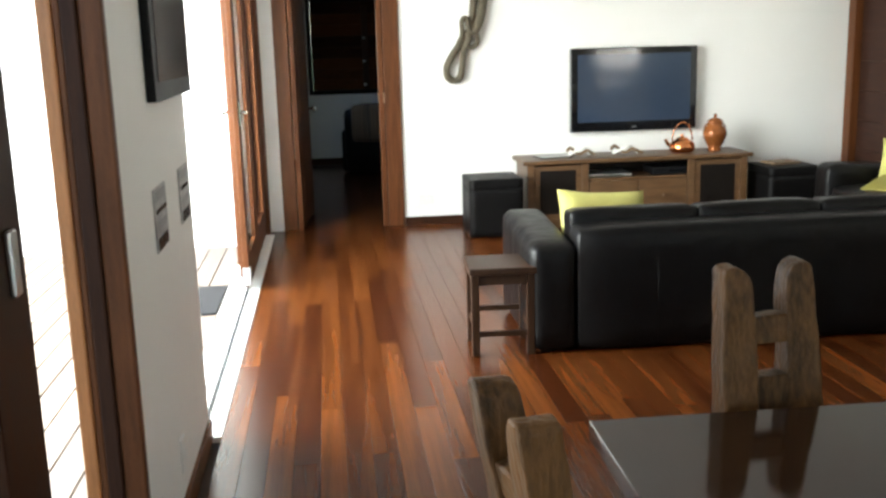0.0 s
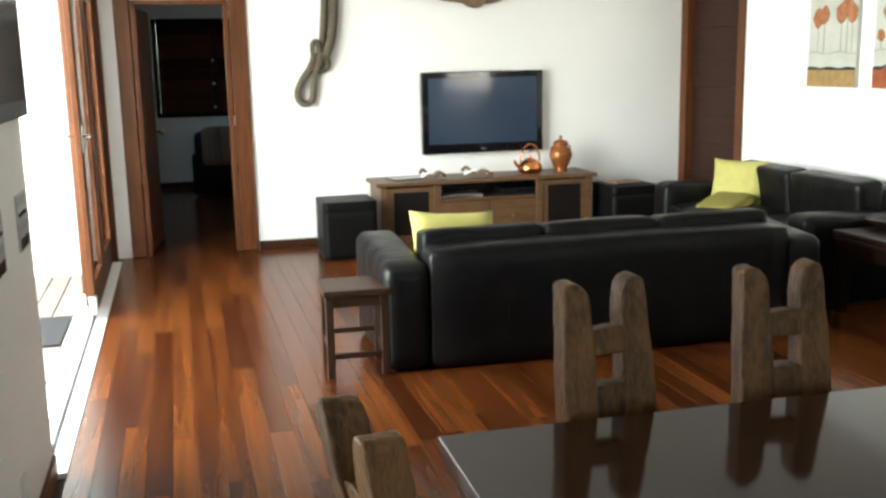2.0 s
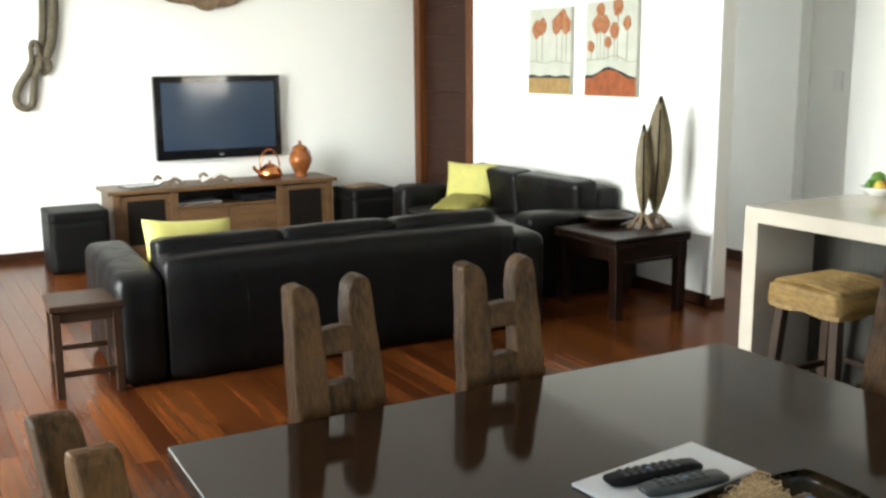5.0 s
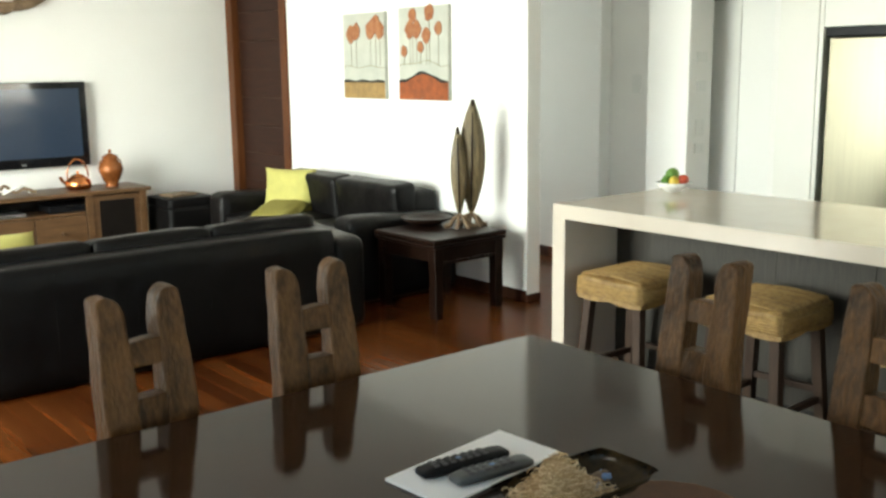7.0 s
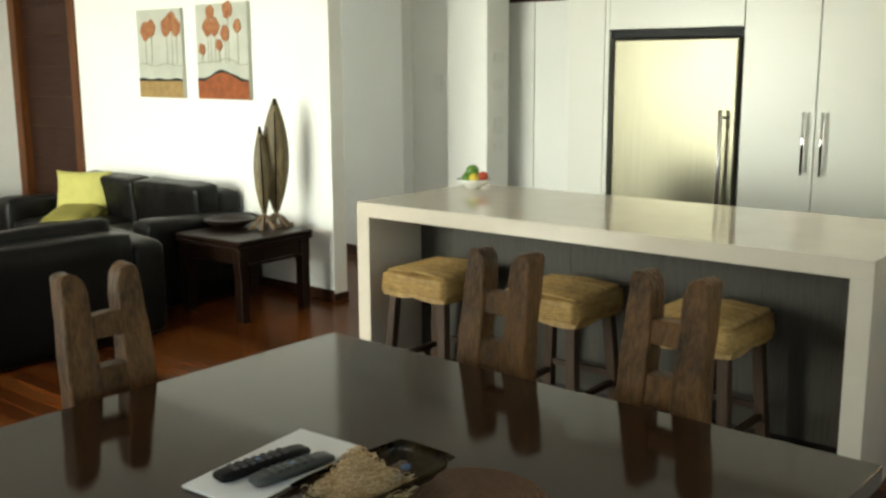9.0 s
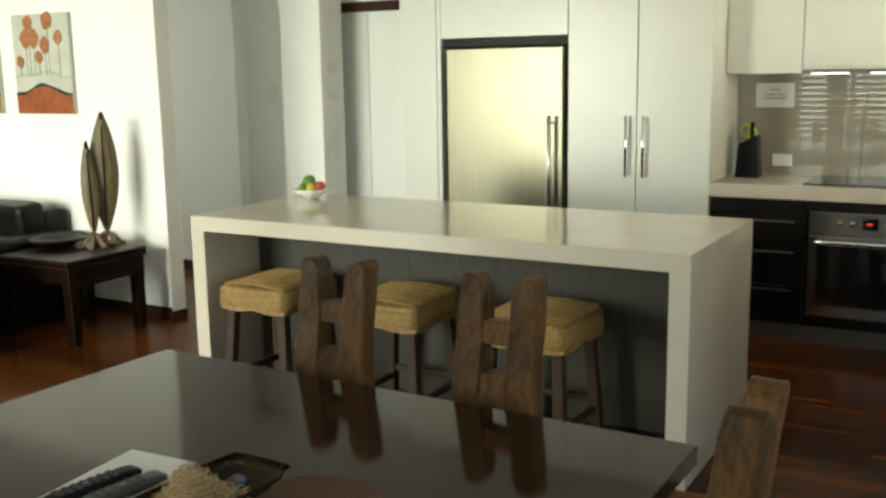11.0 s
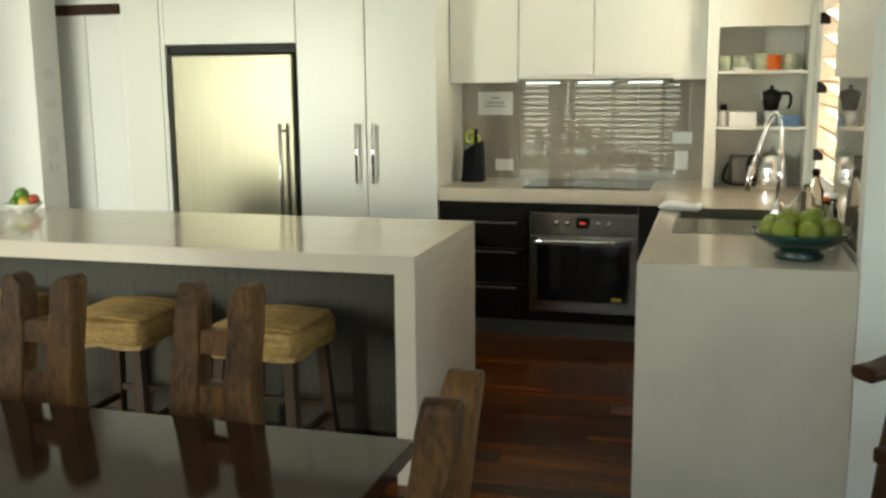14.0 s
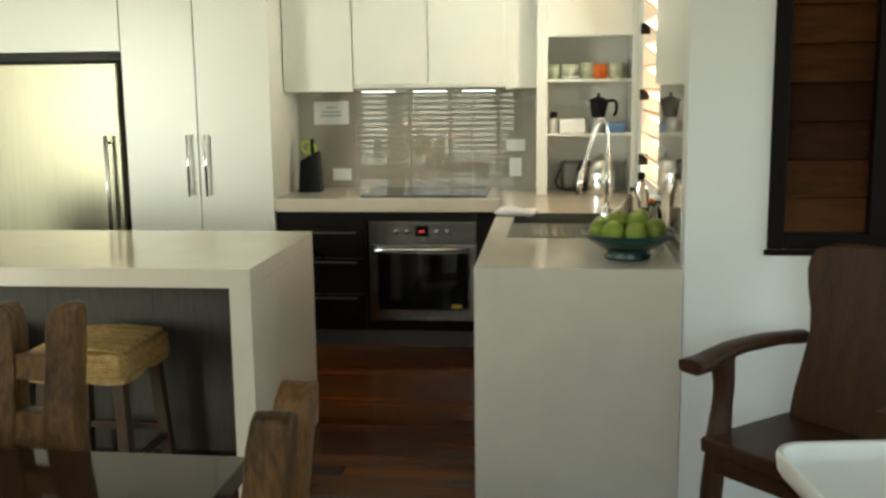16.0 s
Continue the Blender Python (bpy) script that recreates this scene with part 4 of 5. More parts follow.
part("display", box(0.14, -0.002, 0.02, 0.26, 0, 0.045), M["black_glass"], rec)
dec = thing("set_top_box", pose(2.05, 8.28, 0.416), "flat silver set top box on the cabinet shelf", "player")
part("body", box(0, 0, 0, 0.38, 0.26, 0.028, 0.004), M["alu"], dec)
part("tray_slot", box(0.05, -0.002, 0.010, 0.30, 0, 0.016), M["black_plastic"], dec)
single("magazine", move(wobble(box(-0.14, -0.105, 0, 0.14, 0.105, 0.012, 0.002), 0.002), Matrix.Identity(4)), M["picture_dark"], pose(1.78, 8.44, CZ + 0.001, 0, 0, 12), "dark flat magazine on the cabinet top", "magazine")

# black cube ottomans
for x, y in ((1.0, 8.0), (3.53, 8.0)):
    ot = thing("cube_ottoman", pose(x, y, 0), "black square upholstered cube beside the cabinet", "ottoman", "black cubes")
    part("body", soft_box(0, 0, 0.004, 0.44, 0.46, 0.401, 0.006, 6), M["cube_leather"], ot)
    part("lid", soft_box(0.0, 0.0, 0.4012, 0.44, 0.46, 0.475, 0.006, 6, 0.0), M["cube_leather"], ot)
single("picture_book", box(-0.13, -0.10, 0, 0.13, 0.10, 0.018, 0.003), M["drift"], pose(3.72, 8.22, 0.482, 0, 0, 10), "thin brown book on the black cube", "book")

# kettle and urn
kt = thing("copper_kettle", pose(2.92, 8.43, CZ), "polished copper kettle with a hoop handle", "kettle")
part("body", lathe([(0, 0), (0.085, 0), (0.105, 0.02), (0.11, 0.05), (0.098, 0.085), (0.065, 0.108), (0.05, 0.113), (0, 0.115)], 28), M["copper"], kt)
part("lid", lathe([(0.052, 0.113), (0.048, 0.122), (0.02, 0.132), (0.008, 0.138), (0.014, 0.15), (0.008, 0.158), (0, 0.16)], 20), M["copper"], kt)
part("spout", tube(spline([(-0.09, 0, 0.05), (-0.125, 0, 0.075), (-0.15, 0, 0.115)], 5), 0.014, 10), M["copper"], kt)
part("handle", tube([(0.09 * math.cos(a), 0, 0.10 + 0.155 * math.sin(a)) for a in [math.pi * k / 16 for k in range(17)]], 0.007, 8), M["copper"], kt)
ur = thing("ceramic_urn", pose(3.21, 8.43, CZ), "brown glazed urn with a lid", "urn")
part("body", lathe([(0, 0), (0.055, 0), (0.058, 0.012), (0.05, 0.025), (0.075, 0.07), (0.10, 0.13), (0.103, 0.16), (0.09, 0.20), (0.062, 0.225), (0.06, 0.24), (0.068, 0.25)], 28), M["urn"], ur)
part("lid", lathe([(0.068, 0.25), (0.066, 0.262), (0.04, 0.28), (0.016, 0.286), (0.012, 0.296), (0.018, 0.306), (0.010, 0.32), (0, 0.322)], 24), M["urn"], ur)
for s in (-1, 1):
    part("lug", tube([(s * (0.062 + 0.03 * math.sin(a)), 0, 0.205 + 0.03 * math.cos(a)) for a in [math.pi * k / 8 for k in range(9)]], 0.006, 6), M["urn"], ur)

# curled wooden ornaments
for x, r, s in ((2.02, 4, 0.9), (2.42, -8, 1.0)):
    orn = thing("wooden_ornament", pose(x, 8.42, CZ, 0, 0, r), "curled pale driftwood ornament on the cabinet", "ornament", "driftwood ornaments")
    part("branch", tube(spline([(-0.13 * s, 0, 0.05), (-0.09 * s, 0.02, 0.075), (-0.02, 0.0, 0.02), (0.05, -0.02, 0.05), (0.12 * s, 0.0, 0.02), (0.14 * s, 0.01, 0.015)], 6), 0.014, 8), M["drift"], orn)
    part("branch", tube(spline([(-0.11 * s, 0.03, 0.012), (-0.05, -0.01, 0.045), (0.01, -0.03, 0.07), (0.06, 0.01, 0.055), (0.10 * s, 0.03, 0.012)], 6), 0.011, 8), M["bowl_white"], orn, "whitewashed branch")

# knotted rope on the end wall
rp = thing("wall_rope", pose(0, TVY - 0.045, 0), "thick knotted grey rope hung on the wall", "wall hanging")
part("strand", tube(spline([(1.19, 0, 2.55), (1.185, 0, 2.2), (1.165, 0, 1.9), (1.13, 0.005, 1.68), (1.05, 0, 1.56), (0.97, 0, 1.45), (0.925, 0, 1.36), (0.93, 0, 1.28), (0.985, 0, 1.245), (1.04, 0, 1.28), (1.06, 0, 1.40), (1.08, 0, 1.52), (1.12, -0.02, 1.60), (1.10, -0.035, 1.66)], 7), 0.030, 12), M["rope"], rp)
part("strand", tube(spline([(1.255, 0, 2.55), (1.26, 0, 2.2), (1.25, 0, 1.95), (1.215, -0.01, 1.76), (1.16, -0.03, 1.64)], 7), 0.040, 12), M["rope"], rp)
part("knot", tube(spline([(1.03, 0.0, 1.55), (1.06, -0.03, 1.63), (1.06, -0.03, 1.74), (1.10, -0.03, 1.76), (1.12, -0.045, 1.66), (1.18, -0.03, 1.62), (1.19, 0.0, 1.56), (1.14, 0.0, 1.52), (1.09, -0.03, 1.55)], 6), 0.022, 10), M["rope"], rp)
dw = thing("driftwood_hanging", pose(2.48, TVY - 0.06, 2.10), "gnarled dark driftwood hung above the television", "wall hanging")
part("branch", tube(spline([(-0.50, 0, 0.20), (-0.34, 0, 0.06), (-0.15, 0, 0.02), (0.05, 0, 0.0), (0.25, 0, 0.03), (0.42, 0, 0.14)], 7), 0.04, 10), M["drift"], dw)
part("branch", tube(spline([(-0.36, -0.01, 0.14), (-0.2, 0.0, 0.08), (-0.05, -0.02, -0.03), (0.06, -0.02, -0.035), (0.16, -0.01, 0.06), (0.3, 0, 0.16)], 7), 0.024, 10), M["drift"], dw)
part("rope_tie", tube(spline([(-0.48, 0, 0.22), (0, 0.02, 0.42), (0.40, 0, 0.16)], 8), 0.006, 6), M["rope"], dw)

# paintings


def painting(name, y0, y1, z0, z1, label, ground, blooms, hill):
    p = thing(name, pose(PX - 0.002, y1, z0, 0, 0, -90), label, "painting", "pair of paintings")
    w, h = y1 - y0, z1 - z0
    part("canvas", box(0, -0.03, 0, w, 0, h, 0.002), M["canvas_grey"], p, "pale grey green canvas")
    n = 14
    top = [(w * i / n, h * (0.19 + hill * math.sin(math.pi * min(max((i / n - 0.15) / 0.7, 0), 1)))) for i in range(n + 1)]
    part("painted_field", prism([(0, 0.002)] + top + [(w, 0.002)], "y", -0.0325, -0.0302), ground, p)
    line = [(x, z + 0.018 + 0.006 * math.sin(x * 30)) for x, z in top]
    part("painted_line", prism(top + line[::-1], "y", -0.034, -0.0302), M["paint_black"], p)
    mid = [(x, h * 0.37 + 0.5 * (z - h * 0.19) + 0.01 * math.sin(x * 22)) for x, z in top]
    part("painted_line", prism(mid + [(x, z + 0.006) for x, z in mid][::-1], "y", -0.0335, -0.0302), M["paint_line"], p)
    lift = 0.0
    for bx, bz, r in blooms:
        pts = [(w * bx + r * (1 + 0.12 * math.sin(5 * a + bx * 20)) * math.cos(a), h * bz + r * 1.15 * (1 + 0.12 * math.cos(4 * a + bz * 9)) * math.sin(a)) for a in [2 * math.pi * k / 14 for k in range(14)]]
        lift += 0.0005
        part("painted_bloom", prism(pts, "y", -0.0345 - lift, -0.0302), M["paint_bloom"], p)
        part("painted_stem", prism([(w * bx - 0.002, h * 0.38), (w * bx + 0.002, h * 0.38), (w * bx + 0.003, h * bz - r), (w * bx - 0.001, h * bz - r)], "y", -0.0332 - 0.3 * lift, -0.0302), M["paint_line"], p)


painting("painting", 6.20, 6.75, 1.335, 1.99, "canvas painting of orange poppies over an ochre field", M["paint_brown"],
         [(0.20, 0.76, 0.060), (0.33, 0.79, 0.055), (0.68, 0.80, 0.060), (0.80, 0.86, 0.060), (0.90, 0.79, 0.055)], 0.0)
painting("painting", 5.45, 6.02, 1.335, 2.005, "canvas painting of orange tulips over a red hill", M["paint_orange"],
         [(0.24, 0.76, 0.055), (0.38, 0.76, 0.055), (0.30, 0.91, 0.045), (0.64, 0.93, 0.052), (0.58, 0.69, 0.048), (0.82, 0.76, 0.040), (0.46, 0.57, 0.035), (0.12, 0.53, 0.035)], 0.09)

# antique side table with carvings on it
sd = thing("side_table", pose(4.06, 5.00, 0, 0, 0, 1), "square antique dark timber side table", "table")
part("tabletop", box(-0.315, -0.31, 0.485, 0.315, 0.31, 0.52, 0.012, 3), M["antique"], sd)
part("moulding", box(-0.315, -0.305, 0.462, 0.315, 0.305, 0.484, 0.008, 2), M["antique"], sd)
for s in (-1, 1):
    part("apron", box(-0.25, s * 0.27 - 0.012, 0.37, 0.25, s * 0.27 + 0.012, 0.461, 0.003), M["antique"], sd)
    part("apron", box(s * 0.27 - 0.012, -0.25, 0.37, s * 0.27 + 0.012, 0.25, 0.461, 0.003), M["antique"], sd)
    part("beading", box(-0.29, s * 0.285 - 0.01, 0.352, 0.29, s * 0.285 + 0.01, 0.369, 0.004), M["antique"], sd)
    for t in (-1, 1):
        part("leg", move(prism([(-0.036, 0.46), (-0.036, 0.34), (-0.030, 0.30), (-0.033, 0.10), (-0.028, 0.0), (0.028, 0.0), (0.033, 0.10), (0.030, 0.30), (0.036, 0.34), (0.036, 0.46)], "y", -0.034, 0.034, 0.005), pose(s * 0.26, t * 0.26, 0)), M["antique"], sd)
bw = thing("wooden_bowl", pose(4.10, 5.19, 0.521), "wide shallow dark wooden bowl on the side table", "bowl")
part("bowl", lathe([(0, 0.0), (0.08, 0.0), (0.10, 0.01), (0.15, 0.035), (0.175, 0.055), (0.17, 0.06), (0.14, 0.042), (0.08, 0.022), (0, 0.018)], 32), M["antique"], bw)


def leaf_sculpture(m, h, r, label):
    s = thing("leaf_sculpture", m, label, "sculpture", "leaf sculptures")
    b = lathe([(0.001, 0.06)] + [(max(r * math.sin(math.pi * (k / 14) ** 1.05) ** 0.8, 0.012), 0.06 + (h - 0.06) * k / 14) for k in range(1, 14)] + [(0.008, h), (0, h + 0.01)], 20)
    for v in b.verts:
        v.co.y *= 0.55
        a = math.atan2(v.co.y, v.co.x)
        v.co *= 1 + 0.04 * math.sin(6 * a)
    part("blade", b, M["leaf_carving"], s)
    part("rib", tube([(0, -r * 0.56 * math.sin(math.pi * k / 12) - 0.002, 0.06 + (h - 0.06) * k / 12) for k in range(1, 12)], 0.006, 6), M["antique"], s)
    part("tip", lathe([(0, h - 0.03), (0.010, h - 0.025), (0.012, h), (0.008, h + 0.02), (0, h + 0.022)], 10), M["antique"], s)
    for k in range(7):
        a = k * 0.9
        part("root", tube(spline([(0, 0, 0.08), (0.04 * math.cos(a), 0.04 * math.sin(a), 0.06), (0.08 * math.cos(a), 0.07 * math.sin(a), 0.012), (0.11 * math.cos(a), 0.09 * math.sin(a), 0.012)], 4), 0.014, 7), M["drift"], s)


leaf_sculpture(pose(4.305, 4.965, 0.521, 1, 1, -42), 0.82, 0.090, "tall carved timber leaf sculpture on a root base")
leaf_sculpture(pose(4.205, 4.965, 0.521, 0, -1, -42), 0.645, 0.054, "shorter carved timber leaf sculpture on a root base")

# dark armchair with a throw, in the far room
ac = thing("armchair", pose(0.62, 12.75, -0.05, 0, 0, 160), "dark upholstered armchair with a striped throw", "armchair")
part("base", soft_box(-0.42, -0.40, 0.06, 0.42, 0.42, 0.42, 0.05), M["cube_leather"], ac)
part("backrest", soft_box(-0.42, 0.22, 0.10, 0.42, 0.46, 0.86, 0.08), M["cube_leather"], ac)
for x in (-0.48, 0.30):
    part("arm", soft_box(x, -0.42, 0.06, x + 0.18, 0.40, 0.60, 0.06), M["cube_leather"], ac)
part("throw", soft_box(-0.15, 0.17, 0.45, 0.30, 0.50, 0.90, 0.05, 8, 0.01), M["throw"], ac, "brown striped throw over the back")

# ---------- kitchen ----------
KF, KZ = 5.75, 0.91      # front of the cupboards, bench height

# island bench with waterfall ends
isl = thing("island_bench", I, "cream stone island bench with waterfall ends", "bench")
X0, X1, Y0, Y1 = 3.466, 4.43, 0.952, 3.405
part("worktop", box(X0, Y0, KZ - 0.072, X1, Y1, KZ, 0.0015), M["stone"], isl)
part("end_panel", box(X0, Y0, 0, X1, Y0 + 0.08, KZ - 0.072, 0.0), M["stone"], isl)
part("end_panel", box(X0, Y1 - 0.08, 0, X1, Y1, KZ - 0.072, 0.0), M["stone"], isl)
for i in range(5):
    w = (Y1 - Y0 - 0.16) / 5
    part("back_panel", box(3.86, Y0 + 0.080 + i * w + 0.0004, 0.06, 3.885, Y0 + 0.080 + (i + 1) * w - 0.0004, KZ - 0.074, 0.001), M["island_panel"], isl, "grey woodgrain panel")
part("kickboard", box(3.885, Y0 + 0.081, 0, 4.40, Y1 - 0.081, 0.06), M["dark_gloss"], isl)
part("carcass", box(3.886, Y0 + 0.082, 0.061, 4.41, Y1 - 0.082, KZ - 0.074), M["dark_gloss"], isl)


def rattan_stool(m, label):
    s = thing("bar_stool", m, label, "stool", "stools at the island")
    b = soft_box(-0.195, -0.185, 0.565, 0.195, 0.185, 0.615, 0.02, 8, 0.012)
    part("seat", b, M["rattan"], s, "woven rattan seat")
    b = bmesh.new()
    n = 14
    for sx, sy, ex, ey in ((-0.195, -0.185, 0.195, -0.185), (0.195, -0.185, 0.195, 0.185), (0.195, 0.185, -0.195, 0.185), (-0.195, 0.185, -0.195, -0.185)):
        for k in range(n):
            t0, t1 = k / n, (k + 1) / n
            drop = [0.508 - 0.010 * abs(math.sin(math.pi * 2.0 * t)) - 0.014 * abs(t - 0.5) for t in (t0, t1)]
            p = [(sx + (ex - sx) * t, sy + (ey - sy) * t) for t in (t0, t1)]
            o = 1.02
            vs = [b.verts.new((p[0][0] * o, p[0][1] * o, drop[0])), b.verts.new((p[1][0] * o, p[1][1] * o, drop[1])), b.verts.new((p[1][0], p[1][1], 0.592)), b.verts.new((p[0][0], p[0][1], 0.592))]
            b.faces.new(vs)
    bmesh.ops.remove_doubles(b, verts=b.verts[:], dist=0.0005)
    bmesh.ops.recalc_face_normals(b, faces=b.faces[:])
    bmesh.ops.solidify(b, geom=b.faces[:], thickness=0.008)
    part("skirt", b, M["rattan"], s, "scalloped woven skirt")
    cord = bmesh.new()
    for k in range(16):
        x = -0.18 + 0.024 * k
        merge(cord, tube([(x, -0.188, 0.58), (x, -0.17, 0.618), (x, 0, 0.628), (x, 0.17, 0.618), (x, 0.188, 0.58)], 0.006, 6))
    for k in range(8):
        z = 0.522 + 0.0105 * k
        o = 1.028 - 0.003 * k
        ring = [(px * o, py * o, z + 0.002 * math.sin(9 * q + k)) for q, (px, py) in enumerate(
            [(-0.195 + 0.039 * i, -0.185) for i in range(11)] + [(0.195, -0.185 + 0.037 * i) for i in range(1, 11)]
            + [(0.195 - 0.039 * i, 0.185) for i in range(1, 11)] + [(-0.195, 0.185 - 0.037 * i) for i in range(1, 11)])]
        merge(cord, tube(ring, 0.0058, 5))
    part("weave", cord, M["rattan"], s)
    for x in (-1, 1):
        for y in (-1, 1):
            b = prism([(-0.022, -0.022), (0.022, -0.022), (0.022, 0.022), (-0.022, 0.022)], "z", 0, 0.575, 0.003)
            for v in b.verts:
                k = 1 - v.co.z / 0.60
                v.co.x += x * (0.150 + 0.04 * k)
                v.co.y += y * (0.140 + 0.04 * k)
            part("leg", b, M["stool_leg"], s)
    for z, axis in ((0.16, 0), (0.20, 1)):
        for t in (-1, 1):
            if axis:
                part("stretcher", box(t * 0.172 - 0.011, -0.15, z, t * 0.172 + 0.011, 0.15, z + 0.028, 0.003), M["stool_leg"], s)
            else:
                part("stretcher", box(-0.155, t * 0.163 - 0.011, z, 0.155, t * 0.163 + 0.011, z + 0.028, 0.003), M["stool_leg"], s)
    return s


stool = rattan_stool(pose(3.565, 2.955, 0), "woven rattan bar stool pushed under the island")
copy_thing(stool, pose(3.565, 2.265, 0, 0, 0, 1))
copy_thing(stool, pose(3.555, 1.585, 0, 0, 0, -1))


def fruit(r, material, parent, x, y, z, seed=0):
    b = lathe([(0, -0.86 * r), (0.35 * r, -0.93 * r), (0.75 * r, -0.66 * r), (0.98 * r, -0.1 * r), (0.95 * r, 0.3 * r), (0.7 * r, 0.72 * r), (0.35 * r, 0.88 * r), (0.08 * r, 0.78 * r), (0, 0.74 * r)], 20)
    o = part("fruit", b, material, parent)
    rr = random.Random(seed)
    o.matrix_basis = pose(x, y, z, rr.uniform(-35, 35), rr.uniform(-35, 35), rr.uniform(0, 360))
    part("stalk", tube([(0, 0, 0.74 * r), (0.003, 0, 1.0 * r)], 0.002, 5), M["drift"], o)


fb = thing("fruit_bowl", pose(4.265, 3.285, KZ) @ Matrix.Scale(0.84, 4), "small white bowl of mixed fruit on the island", "bowl")
part("bowl", lathe([(0, 0), (0.05, 0), (0.055, 0.006), (0.09, 0.03), (0.115, 0.055), (0.112, 0.058), (0.085, 0.036), (0.04, 0.012), (0, 0.01)], 32), M["bowl_white"], fb)
for i, (x, y, z, r, k) in enumerate(((0.0, 0.01, 0.105, 0.044, "lime"), (0.02, 0.06, 0.062, 0.040, "lime"), (-0.03, -0.03, 0.062, 0.038, "yellow_fruit"), (0.0, -0.075, 0.075, 0.036, "red_fruit"), (-0.04, 0.03, 0.058, 0.035, "lime"), (0.05, -0.02, 0.06, 0.038, "apple"))):
    fruit(r, M[k], fb, x, y, z, i)

# fridge in its recess
fr = thing("fridge", I, "tall stainless steel upright fridge", "fridge")
part("body", box(5.80, 2.425, 0.03, 6.36, 3.275, 1.73, 0.006), M["black_plastic"], fr)
dr = part("door", box(5.735, 2.425, 0.05, 5.795, 3.262, 1.725, 0.010, 3), M["steel"], fr, "brushed steel door")
hb = tube([(5.675, 2.495, 0.62), (5.675, 2.495, 1.295)], 0.013, 12)
for z in (0.66, 1.25):
    merge(hb, tube([(5.675, 2.495, z), (5.74, 2.495, z)], 0.008, 8))
part("handle", hb, M["alu"], dr, "long steel bar handle")
part("badge", box(5.733, 2.80, 1.615, 5.7345, 2.90, 1.625), M["dark_metal"], dr)
part("kick_grille", box(5.80, 2.44, 0.0, 5.82, 3.26, 0.03), M["black_plastic"], fr)

# cupboards round the fridge
fc = thing("fridge_cupboard", I, "white overhead cupboard and gables round the fridge", "cupboard")
part("gable", box(KF, 3.31, 0, 6.38, 3.34, 2.55, 0.002), M["gloss_white"], fc)
part("filler", box(KF, 3.345, 0, KF + 0.02, 3.61, 2.55, 0.002), M["gloss_white"], fc)
# black filler puts the shade of the gap over the fridge into a shape
part("shadow_strip", box(KF + 0.03, 2.40, 1.735, 6.38, 3.308, 1.785), M["black_plastic"], fc)
part("door", box(KF, 2.405, 1.79, KF + 0.02, 3.308, 2.40, 0.002), M["gloss_white"], fc)
part("top_panel", box(KF, 2.405, 2.403, KF + 0.02, 3.308, 2.55, 0.002), M["gloss_white"], fc)
pn = thing("pantry", I, "tall white two-door pantry with bar handles", "pantry")
part("body", box(KF + 0.025, 1.505, 0.0, 6.38, 2.398, 2.55, 0.002), M["gloss_white"], pn)
for y0, y1, h in ((1.955, 2.398, 2.008), (1.505, 1.948, 1.900)):
    dr = part("door", box(KF, y0, 0.10, KF + 0.022, y1, 2.40, 0.002), M["gloss_white"], pn)
    hb = tube([(KF - 0.035, h, 0.93), (KF - 0.035, h, 1.295)], 0.010, 10)
    for z in (0.96, 1.265):
        merge(hb, tube([(KF - 0.035, h, z), (KF + 0.002, h, z)], 0.006, 8))
    part("handle", hb, M["chrome"], dr, "chrome bar handle")
    part("top_panel", box(KF, y0, 2.403, KF + 0.022, y1, 2.55, 0.002), M["gloss_white"], pn)

# cooking bench
PY1 = 0.138
kb = thing("cooking_bench", I, "cream stone benchtop over dark kitchen cupboards", "bench")
part("worktop", box(KF, SY + 0.001, KZ - 0.078, BX - 0.012, 1.502, KZ, 0.003), M["stone"], kb)
part("carcass", box(KF + 0.06, PY1, 0.10, BX - 0.012, 1.50, KZ - 0.079), M["dark_gloss"], kb)
part("kickboard", box(KF + 0.075, PY1 - 0.1, 0, KF + 0.09, 1.50, 0.10), M["dark_metal"], kb, "dull dark metal kickboard")
for z0, z1 in ((0.11, 0.325), (0.33, 0.545), (0.55, 0.725), (0.73, 0.825)):
    dr = part("drawer", box(KF + 0.035, 0.965, z0, KF + 0.058, 1.498, z1, 0.002), M["dark_gloss"], kb)
    if z1 < 0.8:
        part("handle", box(KF + 0.018, 1.02, z1 - 0.028, KF + 0.034, 1.30, z1 - 0.018, 0.002), M["dark_metal"], dr)
part("panel", box(KF + 0.035, 0.30, 0.775, KF + 0.058, 0.96, 0.825, 0.002), M["dark_gloss"], kb)
part("panel", box(KF + 0.035, PY1 + 0.001, 0.11, KF + 0.058, 0.29, 0.825, 0.002), M["dark_gloss"], kb)
ov = thing("oven", pose(KF + 0.03, 0.295, 0.165), "stainless steel built-in oven with a glass door", "oven")
part("body", box(0.012, 0.0, 0.0, 0.03, 0.645, 0.605, 0.003), M["oven_steel"], ov)
cp = part("control_panel", box(0.0, 0.0, 0.475, 0.0115, 0.645, 0.605, 0.003), M["oven_steel"], ov)
part("display", box(-0.003, 0.285, 0.515, -0.0005, 0.365, 0.58), M["black_glass"], cp, "black clock display")
part("digits", box(-0.0045, 0.312, 0.543, -0.0032, 0.342, 0.553), M["red_led"], cp, "glowing red digits")
for y in (0.17, 0.235, 0.415, 0.48):
    part("knob", move(lathe([(0, 0), (0.016, 0), (0.015, 0.016), (0, 0.018)], 16), pose(-0.0005, y, 0.545, 0, -90, 0)), M["oven_steel"], cp)
